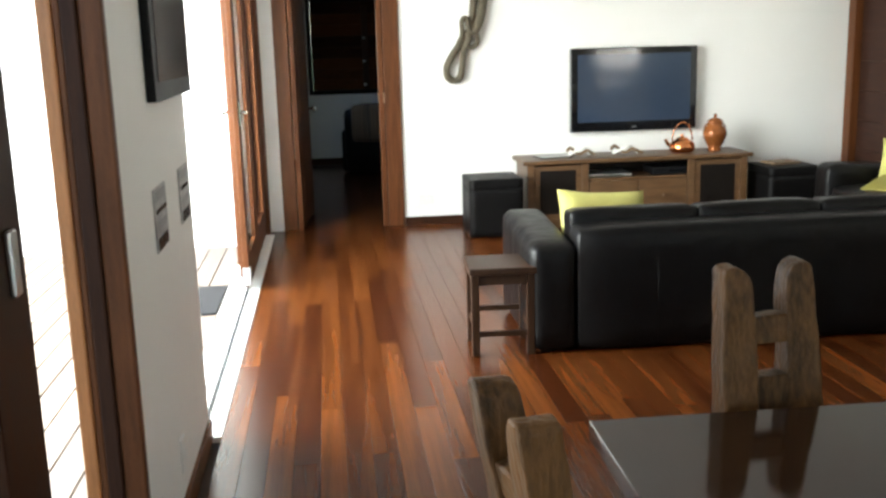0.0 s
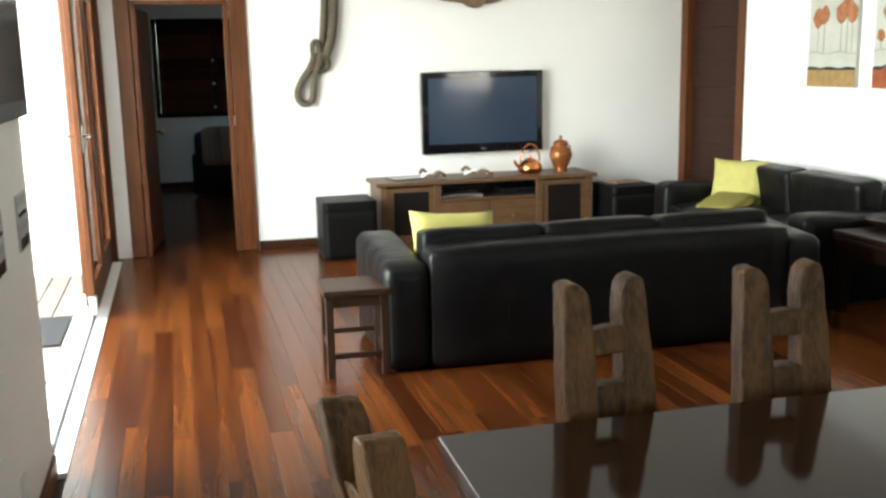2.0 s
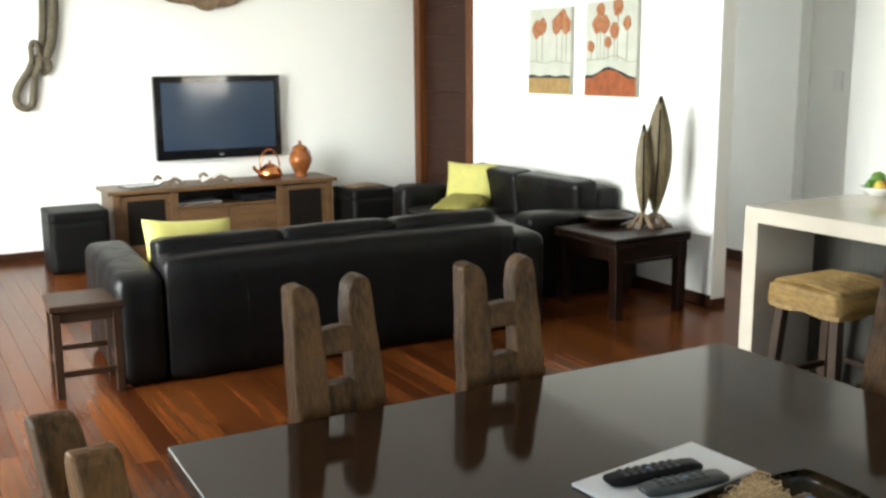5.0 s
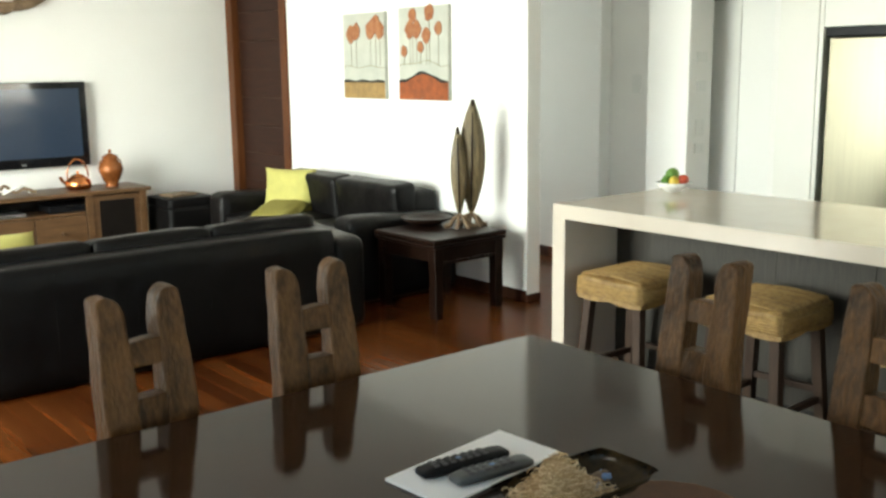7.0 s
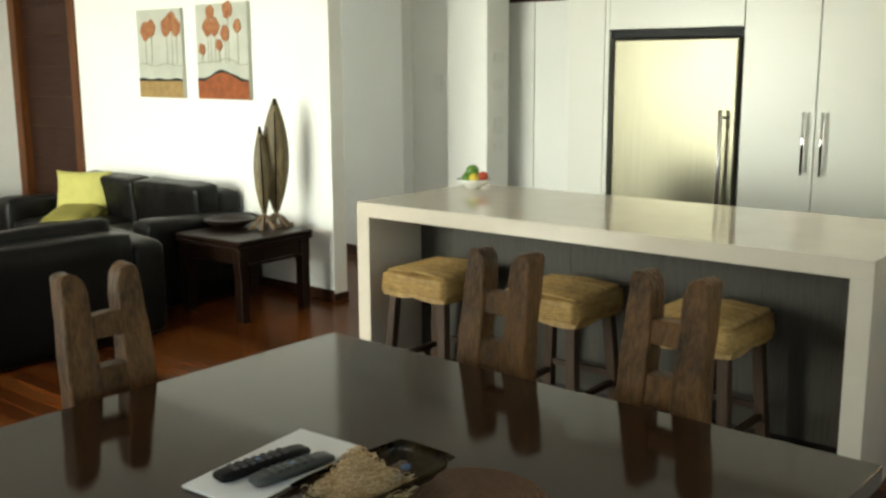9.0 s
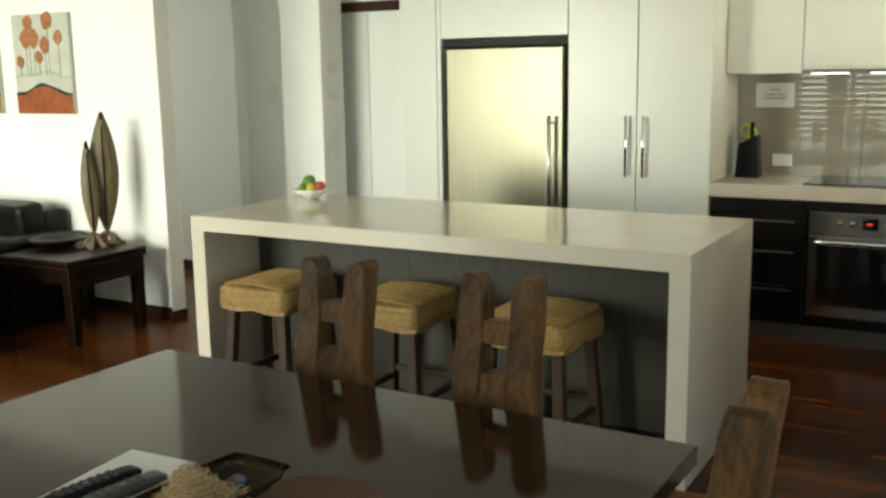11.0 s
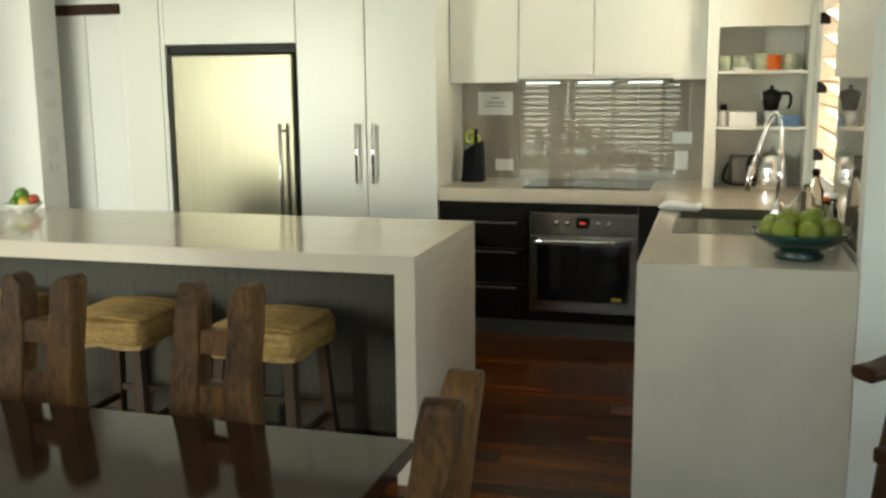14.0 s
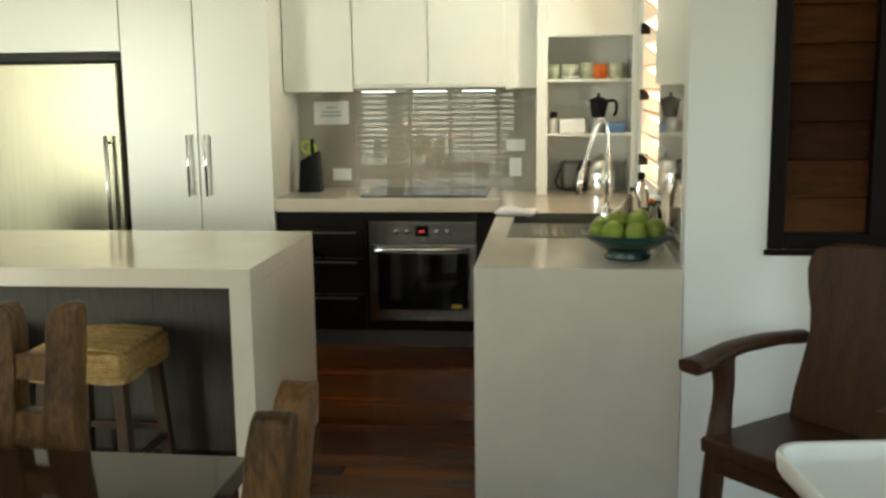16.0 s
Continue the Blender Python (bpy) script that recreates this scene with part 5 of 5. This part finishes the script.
dr = part("oven_door", box(0.0, 0.0, 0.02, 0.0115, 0.645, 0.468, 0.003), M["oven_steel"], ov)
part("glass", box(-0.003, 0.05, 0.07, -0.0005, 0.595, 0.415), M["black_glass"], dr, "dark oven glass")
hb = tube([(-0.04, 0.04, 0.44), (-0.04, 0.605, 0.44)], 0.011, 10)
for y in (0.07, 0.575):
    merge(hb, tube([(-0.04, y, 0.44), (0.0, y, 0.44)], 0.007, 8))
part("handle", hb, M["chrome"], dr, "polished bar handle")
part("sticker", box(-0.0045, 0.09, 0.085, -0.0032, 0.15, 0.105), M["yellow_fruit"], dr, "small yellow sticker")
single("cooktop", box(-0.25, -0.38, 0, 0.25, 0.38, 0.007, 0.002), M["black_glass"], pose(6.10, 0.62, KZ + 0.0005), "black glass cooktop set in the bench", "cooktop")

# splashback, uppers, rangehood
sp = thing("splashback", I, "glossy beige glass splashback", "splashback")
for y0, y1 in ((0.0, 0.36), (0.362, 0.76), (0.762, 1.12), (1.122, 1.50)):
    part("glass_panel", box(BX - 0.010, y0 - 0.05 * (y0 == 0), KZ + 0.001, BX - 0.001, y1, 1.60, 0.001), M["splash"], sp)
uc = thing("overhead_cupboards", I, "white gloss overhead kitchen cupboards", "cupboard")
part("body", box(6.072, -0.050, 1.555, BX - 0.012, 1.50, 2.55), M["gloss_white"], uc)
for y0, y1, z in ((1.068, 1.498, 1.535), (0.606, 1.062, 1.575), (0.142, 0.600, 1.575), (-0.050, 0.136, 1.545)):
    part("door", box(6.05 + 0.03 * (y0 < 0.1), y0, z, 6.0705 + 0.02 * (y0 < 0.1), y1, 2.50, 0.002), M["gloss_white"], uc)
rh = thing("rangehood", I, "slim stainless rangehood under the cupboards", "rangehood")
part("body", box(6.075, 0.15, 1.535, BX - 0.013, 1.062, 1.554, 0.002), M["steel"], rh)
for y in (0.30, 0.60, 0.92):
    part("light", box(6.085, y - 0.10, 1.530, 6.13, y + 0.10, 1.5345), M["lamp_glow"], rh, "lit strip lamp")
sg = thing("notice", pose(BX - 0.011, 1.28, 1.40, 0, 0, -90), "white paper notice stuck on the splashback", "notice")
part("sheet", box(-0.115, -0.003, -0.075, 0.115, 0, 0.075), M["paper"], sg)
for z, w in ((0.035, 0.03), (0.005, 0.06), (-0.018, 0.07)):
    part("text_line", box(-w, -0.0042, z - 0.004, w, -0.0032, z + 0.004), M["ink"], sg)
plate("power_outlet", pose(BX - 0.011, 1.22, 1.0, 0, 0, -90), 0.12, 0.075, "white double power outlet on the splashback", 2, "outlet", "splashback outlets")
plate("power_outlet", pose(BX - 0.011, 0.085, 1.185, 0, 0, -90), 0.12, 0.075, "white double power outlet on the splashback", 2, "outlet", "splashback outlets")
plate("power_outlet", pose(BX - 0.011, 0.085, 1.045, 0, 0, -90), 0.08, 0.12, "white upright power outlet on the splashback", 1, "outlet", "splashback outlets")
kn = thing("knife_block", pose(6.16, 1.37, KZ), "black knife block with lime green scissors", "knife block")
part("block", prism([(-0.065, 0), (0.075, 0), (0.06, 0.20), (-0.05, 0.26)], "x", -0.055, 0.055, 0.006), M["black_plastic"], kn)
for i in range(5):
    part("knife_handle", soft_box(-0.045 + 0.02 * i, -0.03 + 0.004 * i, 0.235, -0.031 + 0.02 * i, -0.008 + 0.004 * i, 0.335 - 0.012 * (i % 3), 0.006, 3), M["black_plastic"], kn)
part("scissors", tube([(-0.02, 0.02 + 0.032 * math.cos(a), 0.285 + 0.038 * math.sin(a)) for a in [2 * math.pi * k / 16 for k in range(17)]], 0.009, 8), M["green_plastic"], kn, "lime green scissor handle")
part("scissors", tube([(-0.035, -0.02 + 0.022 * math.cos(a), 0.27 + 0.03 * math.sin(a)) for a in [2 * math.pi * k / 16 for k in range(17)]], 0.008, 8), M["green_plastic"], kn, "lime green scissor handle")

# open appliance cupboard in the corner
AX, AY0, AY1 = 5.98, SY + 0.001, -0.052
ap = thing("appliance_cupboard", I, "white corner cupboard with open shelves", "cupboard")
part("gable", box(AX, AY1 - 0.065, KZ, BX - 0.012, AY1, 2.55, 0.002), M["gloss_white"], ap)
part("gable", box(AX, AY0, KZ, BX - 0.012, AY0 + 0.03, 2.55, 0.002), M["gloss_white"], ap)
part("back", box(BX - 0.03, AY0 + 0.03, KZ, BX - 0.0125, AY1 - 0.065, 2.55), M["gloss_white"], ap)
part("roller_door", box(AX + 0.005, AY0 + 0.031, 1.84, AX + 0.025, AY1 - 0.066, 2.55, 0.002), M["gloss_white"], ap)
for z in (1.275, 1.595):
    part("shelf", box(AX + 0.02, AY0 + 0.031, z - 0.018, BX - 0.031, AY1 - 0.066, z, 0.002), M["gloss_white"], ap)


def cup(y, x, z, r, h, material, label, handle=True):
    c = thing("mug", pose(x, y, z), label, "mug", "mugs on the shelf")
    part("cup", lathe([(0, 0), (r * 0.85, 0), (r, 0.006), (r, h), (r - 0.004, h), (r - 0.005, 0.008), (0, 0.008)], 20), material, c)
    if handle:
        part("handle", tube([(-r * 0.9 - 0.022 * math.sin(a), 0, h / 2 + 0.028 * math.cos(a)) for a in [math.pi * k / 8 for k in range(9)]], 0.005, 6), material, c)


cup(-0.155, 6.08, 1.595, 0.036, 0.085, M["pale_green"], "green striped mug on the shelf")
cup(-0.24, 6.06, 1.595, 0.040, 0.085, M["pale_green"], "pale green striped mug on the shelf")
cup(-0.285, 6.14, 1.595, 0.038, 0.085, M["bowl_white"], "white mug on the shelf")
cup(-0.355, 6.08, 1.595, 0.042, 0.095, M["pale_green"], "pale green beaker on the shelf", False)
cup(-0.425, 6.08, 1.595, 0.042, 0.085, M["orange_plastic"], "orange mug on the shelf")
cup(-0.52, 6.08, 1.595, 0.040, 0.095, M["pale_green"], "green striped mug on the shelf")
ss = thing("saucer_stack", pose(6.04, -0.25, 1.595), "small white saucer in front of the mugs", "saucer")
part("saucer", lathe([(0, 0), (0.03, 0), (0.06, 0.014), (0.058, 0.017), (0.03, 0.006), (0, 0.006)], 24), M["bowl_white"], ss)
mk = thing("moka_pot", pose(6.06, -0.42, 1.275), "dark metal stovetop coffee pot", "coffee pot")
part("base", lathe([(0, 0), (0.052, 0), (0.045, 0.08), (0.036, 0.09), (0, 0.09)], 8), M["alu"], mk)
part("body", lathe([(0.036, 0.09), (0.040, 0.10), (0.062, 0.19), (0.058, 0.195), (0, 0.195)], 8), M["black_plastic"], mk)
part("lid", lathe([(0.058, 0.196), (0.02, 0.212), (0.008, 0.214), (0.012, 0.232), (0, 0.235)], 8), M["black_plastic"], mk)
part("handle", tube(spline([(-0.01, -0.055, 0.19), (-0.01, -0.10, 0.185), (-0.01, -0.105, 0.13), (-0.01, -0.09, 0.10)], 4), 0.010, 8), M["black_plastic"], mk)
part("spout", prism([(0.05, 0.15), (0.085, 0.195), (0.05, 0.19)], "x", -0.014, 0.014, 0.002), M["alu"], mk)
single("white_box", box(-0.06, -0.075, 0, 0.06, 0.075, 0.085, 0.006), M["white_plastic"], pose(6.08, -0.265, 1.2755), "white plastic storage box on the shelf", "box")
single("blue_tin", box(-0.05, -0.06, 0, 0.05, 0.06, 0.06, 0.006), M["blue"], pose(6.06, -0.52, 1.2755), "blue flat tin on the shelf", "tin")
sb = thing("spice_bottle", pose(6.08, -0.155, 1.275), "small clear bottle with a black cap", "bottle")
part("bottle", lathe([(0, 0), (0.026, 0), (0.028, 0.01), (0.028, 0.07), (0.015, 0.09), (0, 0.09)], 16), M["white_plastic"], sb)
part("cap", lathe([(0.02, 0.09), (0.022, 0.092), (0.022, 0.125), (0, 0.127)], 16), M["black_plastic"], sb)
kt = thing("electric_kettle", pose(6.10, -0.44, KZ), "stainless steel electric kettle with black handle", "kettle")
part("body", lathe([(0, 0), (0.085, 0), (0.09, 0.02), (0.085, 0.12), (0.07, 0.19), (0.03, 0.215), (0.012, 0.22), (0.012, 0.24), (0, 0.242)], 24), M["chrome"], kt)
part("handle", tube(spline([(0, 0.07, 0.19), (0, 0.12, 0.18), (0, 0.13, 0.10), (0, 0.09, 0.04)], 5), 0.012, 8), M["black_plastic"], kt)
ts = thing("toaster", pose(6.22, -0.33, KZ), "dark toaster in the corner cupboard", "toaster")
part("body", soft_box(-0.08, -0.13, 0.01, 0.08, 0.13, 0.19, 0.03), M["dark_metal"], ts, "dull dark metal body")
part("slot", box(-0.045, -0.10, 0.188, 0.045, 0.10, 0.192), M["alu"], ts)
single("coiled_flex", tube(spline([(6.34, -0.20, 1.03), (6.28, -0.19, 1.02), (6.24, -0.17, 0.95), (6.20, -0.21, 0.922), (6.16, -0.28, 0.92), (6.15, -0.36, 0.92)], 6), 0.006, 6), M["black_plastic"], I, "black flex coiled behind the toaster", "flex")

# sink bench
PX0 = 3.52
pb = thing("sink_bench", I, "cream stone sink bench with a waterfall end", "bench")
SX0, SX1, SYa, SYb = 4.26, 5.08, -0.40, 0.05
b = box(PX0, SYb, KZ - 0.06, KF - 0.001, PY1, KZ)
add_box(b, PX0, SY + 0.038, KZ - 0.06, KF - 0.001, SYa, KZ)
add_box(b, PX0, SYa, KZ - 0.06, SX0, SYb, KZ)
add_box(b, SX1, SYa, KZ - 0.06, KF - 0.001, SYb, KZ)
part("worktop", b, M["stone"], pb)
part("end_panel", box(PX0, SY + 0.038, 0, PX0 + 0.06, PY1, KZ - 0.06), M["stone"], pb)
part("carcass", box(PX0 + 0.061, SY + 0.038, 0.08, SX0 - 0.02, PY1 - 0.03, KZ - 0.061), M["dark_gloss"], pb)
part("carcass", box(SX1 + 0.02, SY + 0.038, 0.08, KF + 0.05, PY1 - 0.03, KZ - 0.061), M["dark_gloss"], pb)
part("door", box(PX0 + 0.062, PY1 - 0.029, 0.09, 4.60, PY1 - 0.008, KZ - 0.062, 0.002), M["dark_gloss"], pb)
part("door", box(4.605, PY1 - 0.029, 0.09, KF + 0.05, PY1 - 0.008, KZ - 0.062, 0.002), M["dark_gloss"], pb)
sk = thing("sink", I, "stainless steel sink with a ribbed drainer", "sink")
b = box(SX0, SYa, KZ - 0.010, SX0 + 0.42, SYb, KZ + 0.003, 0.002)
part("drainer", b, M["steel"], sk)
for i in range(12):
    part("rib", box(SX0 + 0.04, SYa + 0.04 + i * 0.03, KZ + 0.003, SX0 + 0.38, SYa + 0.05 + i * 0.03, KZ + 0.007, 0.002), M["steel"], sk)
b = box(SX0 + 0.42, SYa, KZ - 0.18, SX0 + 0.43, SYb, KZ + 0.003)
add_box(b, SX1 - 0.012, SYa, KZ - 0.18, SX1, SYb, KZ + 0.003)
add_box(b, SX0 + 0.43, SYa, KZ - 0.18, SX1 - 0.012, SYa + 0.012, KZ + 0.003)
add_box(b, SX0 + 0.43, SYb - 0.012, KZ - 0.18, SX1 - 0.012, SYb, KZ + 0.003)
add_box(b, SX0 + 0.43, SYa + 0.012, KZ - 0.18, SX1 - 0.012, SYb - 0.012, KZ - 0.17)
part("basin", b, M["steel"], sk)
tw = single("dish_towel", wobble(soft_box(-0.10, -0.05, 0, 0.10, 0.05, 0.030, 0.015, 8, 0.006), 0.010, 14), M["towel"], pose(4.98, 0.035, KZ + 0.006, 0, 0, 80), "crumpled white dish towel on the sink edge", "towel")
tp = thing("kitchen_tap", pose(4.68, -0.40, KZ), "tall chrome spring tap with a pull-down spray", "tap")
part("base", lathe([(0, 0), (0.03, 0), (0.032, 0.01), (0.026, 0.07), (0.016, 0.09), (0, 0.09)], 20), M["chrome"], tp)
part("riser", tube([(0, 0, 0.08), (0, 0, 0.33)], 0.011, 10), M["chrome"], tp)
coil = []
path = spline([(0, 0, 0.30), (0, 0.002, 0.42), (0, 0.02, 0.485), (0, 0.05, 0.47), (0, 0.085, 0.36), (0, 0.12, 0.24)], 12)
for i in range(len(path) - 1):
    for k in range(6):
        p = path[i].lerp(path[i + 1], k / 6)
        a = (i * 6 + k) * 0.9
        coil.append(p + Vector((0.008 * math.cos(a), 0.008 * math.sin(a) * 0.8, 0.006 * math.sin(a))))
part("spring", tube(coil, 0.0025, 5), M["chrome"], tp)
part("hose", tube(path, 0.005, 8), M["chrome"], tp)
part("spray_head", tube([(0, 0.12, 0.25), (0, 0.13, 0.19), (0, 0.135, 0.14)], 0.013, 12), M["chrome"], tp)
part("lever", tube([(0, -0.02, 0.06), (0.0, -0.06, 0.08), (0.0, -0.085, 0.11)], 0.007, 8), M["chrome"], tp)

gb = thing("apple_bowl", pose(3.76, -0.425, KZ), "teal glazed footed bowl full of green apples", "bowl")
part("bowl", lathe([(0, 0.0), (0.085, 0.0), (0.088, 0.012), (0.07, 0.028), (0.11, 0.045), (0.155, 0.075), (0.178, 0.098), (0.174, 0.102), (0.14, 0.082), (0.09, 0.058), (0, 0.05)], 40), M["teal"], gb)
rr = random.Random(8)
for i in range(8):
    a = i * 0.785 + 0.2
    fruit(0.042, M["apple"], gb, 0.108 * math.cos(a), 0.108 * math.sin(a), 0.108 + 0.004 * (i % 2), i + 20)
for i in range(4):
    a = i * 1.57 + 0.6
    fruit(0.043, M["apple"], gb, 0.052 * math.cos(a), 0.052 * math.sin(a), 0.135 + 0.006 * (i % 2), i + 40)


def bottle(m, h, r, material, cap, label, liquid=None):
    t = thing("bottle", m, label, "bottle", "bottles by the window")
    part("body", lathe([(0, 0), (r, 0), (r * 1.02, 0.01), (r, h * 0.62), (r * 0.45, h * 0.78), (r * 0.4, h * 0.9), (0, h * 0.9)], 18), material, t)
    part("cap", lathe([(0, h * 0.9), (r * 0.5, h * 0.9), (r * 0.5, h * 0.97), (r * 0.3, h), (0, h)], 14), cap, t)
    if liquid:
        part("content", lathe([(0, 0.004), (r * 0.9, 0.004), (r * 0.9, h * 0.35), (0, h * 0.35)], 16), liquid, t)


bottle(pose(4.45, -0.50, KZ), 0.22, 0.034, M["clear"], M["white_plastic"], "clear dish soap bottle with green liquid", M["apple"])
bottle(pose(4.62, -0.55, KZ), 0.25, 0.036, M["clear"], M["black_plastic"], "clear pump bottle with a black top", M["drift"])
bottle(pose(4.10, -0.57, KZ), 0.20, 0.030, M["clear"], M["white_plastic"], "slim clear glass bottle")
bottle(pose(4.25, -0.56, KZ), 0.17, 0.030, M["green_glass"], M["orange_plastic"], "small green glass bottle")
bottle(pose(3.98, -0.56, KZ), 0.12, 0.026, M["white_plastic"], M["white_plastic"], "small white plastic bottle")
single("scourer_tray", box(-0.05, -0.05, 0, 0.05, 0.05, 0.05, 0.008), M["black_plastic"], pose(4.36, -0.54, KZ + 0.0005), "small dark sponge holder by the sink", "holder")

sg = thing("splashback", I, "grey glossy glass splashback beside the sink", "splashback")
part("glass_panel", box(WX + 0.125, SY, KZ + 0.001, 4.685, SY + 0.008, 1.553, 0.001), M["splash"], sg)
part("edge_trim", box(WX + 0.118, SY, KZ + 0.001, WX + 0.124, SY + 0.010, 1.553), M["alu"], sg)
sc = thing("overhead_cupboard", I, "white overhead cupboard beside the kitchen window", "cupboard")
part("door", box(WX + 0.121, SY + 0.001, 1.556, 4.685, SY + 0.030, 2.55, 0.002), M["gloss_white"], sc)
w3 = thing("window_3", pose(4.70, SY, 0.95), "kitchen window with tilted pale louvre blades coloured as if sunlit", "window", kind="structure")
part("window_frame", box(0, -0.10, 0, 0.03, 0.006, 1.35, 0.003), M["door_white"], w3)
part("window_frame", box(0.89, -0.10, 0, 0.92, 0.006, 1.35, 0.003), M["door_white"], w3)
first = None
for i in range(11):
    if first is None:
        first = part("blade", move(box(0, -0.065, -0.004, 0.856, 0.065, 0.004, 0.001), pose(0.032, -0.05, 0.07, 42, 0, 0)), M["sunlit_blade"], w3)
    else:
        o = new("blade", first.data)
        o.parent = w3
        o.location.z = i * 0.118
    if i % 3 == 1:
        part("winder", box(0.88, -0.03, 0.05 + i * 0.118, 0.895, 0.02, 0.11 + i * 0.118, 0.003), M["black_plastic"], w3)

# carved armchair by the louvre window
am = thing("carved_armchair", pose(3.03, -0.955, 0, 0, 0, 222), "dark carved hardwood armchair with a slab back", "armchair")
# local: faces -y, back at y = +0.25
seat = prism([(-0.29, -0.20), (0.29, -0.20), (0.27, 0.24), (-0.27, 0.24)], "z", 0.395, 0.445, 0.010, 3)
part("seat", wobble(seat, 0.004, 7), M["arm_timber"], am)
half = [(0.245, 0.44), (0.238, 0.54), (0.218, 0.66), (0.208, 0.74), (0.216, 0.81), (0.236, 0.88), (0.246, 0.94), (0.240, 0.985), (0.212, 1.018), (0.16, 1.032), (0.08, 1.040)]
b = prism([(-x, z) for x, z in half] + [(x, z) for x, z in half[::-1]], "y", 0.195, 0.24, 0.010, 3)
for v in b.verts:
    v.co.y += (v.co.z - 0.44) * 0.14
part("backrest", b, M["arm_timber"], am)
for s in (-1, 1):
    arm = spline([(s * 0.245, 0.27, 0.710), (s * 0.285, 0.12, 0.712), (s * 0.310, -0.01, 0.702), (s * 0.326, -0.09, 0.684), (s * 0.332, -0.145, 0.668), (s * 0.334, -0.205, 0.664)], 6)
    b = strap(arm, (0.028, 0.050), (0.021, 0.024))
    part("armrest", wobble(b, 0.003, 12), M["arm_timber"], am)
    ap_pts = spline([(s * 0.305, -0.085, 0.680), (s * 0.298, -0.080, 0.60), (s * 0.296, -0.090, 0.50), (s * 0.290, -0.110, 0.40)], 5)
    part("arm_post", tube(ap_pts, 0.038, 12, [0.044 - 0.010 * math.sin(math.pi * k / (len(ap_pts) - 1)) for k in range(len(ap_pts))]), M["arm_timber"], am)
    part("front_leg", tube(spline([(s * 0.282, -0.120, 0.41), (s * 0.286, -0.140, 0.25), (s * 0.284, -0.145, 0.12), (s * 0.295, -0.175, 0.0)], 5), 0.036, 10), M["arm_timber"], am)
    part("rear_leg", tube([(s * 0.22, 0.20, 0.42), (s * 0.225, 0.23, 0.2), (s * 0.23, 0.27, 0.0)], 0.028, 10), M["arm_timber"], am)
part("front_rail", box(-0.25, -0.180, 0.33, 0.25, -0.150, 0.394, 0.006), M["arm_timber"], am)
part("rear_rail", box(-0.21, 0.19, 0.33, 0.21, 0.22, 0.394, 0.006), M["arm_timber"], am)

# child's high chair with a white tray
hc = thing("high_chair", pose(2.145, -0.88, 0, 0, 0, 8), "white plastic high chair with a rimmed tray", "high chair")
b = bmesh.new()
outline = []
for cx, cy, a0 in ((0.15, 0.13, 0), (-0.15, 0.13, 90), (-0.15, -0.13, 180), (0.15, -0.13, 270)):
    for k in range(6):
        a = radians(a0 + 18 * k)
        outline.append((cx + 0.07 * math.cos(a), cy + 0.07 * math.sin(a)))
rings = []
for sc_, z in ((0.96, 0.655), (1.0, 0.668), (1.02, 0.705), (1.0, 0.715), (0.95, 0.710), (0.90, 0.682), (0.80, 0.678), (0.4, 0.677)):
    rings.append([b.verts.new((x * sc_, y * sc_, z)) for x, y in outline])
for r0, r1 in zip(rings, rings[1:]):
    for k in range(len(outline)):
        f = b.faces.new((r0[k], r0[(k + 1) % len(outline)], r1[(k + 1) % len(outline)], r1[k]))
        f.smooth = True
b.faces.new(rings[-1])
b.faces.new(rings[0][::-1])
part("tray", b, M["white_plastic"], hc, "white plastic tray with a raised rim")
part("seat", soft_box(-0.16, -0.42, 0.46, 0.16, -0.10, 0.52, 0.03), M["white_plastic"], hc)
part("tray_arm", box(-0.17, -0.40, 0.62, -0.14, 0.05, 0.654, 0.004), M["white_plastic"], hc)
part("tray_arm", box(0.14, -0.40, 0.62, 0.17, 0.05, 0.654, 0.004), M["white_plastic"], hc)
for x in (-1, 1):
    part("arm_post", box(x * 0.155 - 0.013, -0.40, 0.50, x * 0.155 + 0.013, -0.36, 0.619, 0.003), M["white_plastic"], hc)
    for y in (-0.38, -0.14):
        part("leg", tube([(x * 0.14, y, 0.47), (x * 0.19, y + (0.06 if y > -0.3 else -0.06), 0.0)], 0.014, 10), M["alu"], hc)

# ---------- floor boards ----------
BW = 0.102
lengths = (1.2, 1.55, 1.9, 2.4)
shared = []
for L in lengths:
    b = box(0.0007, 0.0008, -0.022, BW - 0.0007, L - 0.0008, 0.0, 0.0008, 1)
    me = bpy.data.meshes.new("floor_board")
    b.to_mesh(me)
    b.free()
    me.materials.append(M["board"])
    shared.append(me)
rnd = random.Random(21)
far = bmesh.new()
count = 0
x = LX + 0.045
while x < 6.6:
    y = -3.9 - rnd.uniform(0, 1.0)
    while y < 13.45:
        k = rnd.randrange(4)
        if y > -0.6 and y < 7.4 and x < 5.8 and not (3.9 < x < 4.4 and 1.0 < y < 3.0) and count < 296:
            o = new("floor_board", shared[k])
            o.parent = floor
            o.location = (x, y, rnd.uniform(-0.0006, 0.0))
            count += 1
        else:
            add_box(far, x + 0.0007, y + 0.0008, -0.022, x + BW - 0.0007, y + lengths[k] - 0.0008, -0.0004)
        y += lengths[k]
    x += BW
far_ob = part("floor_boards", far, M["board_far"], floor)
tagged(far_ob, kind="stuff")
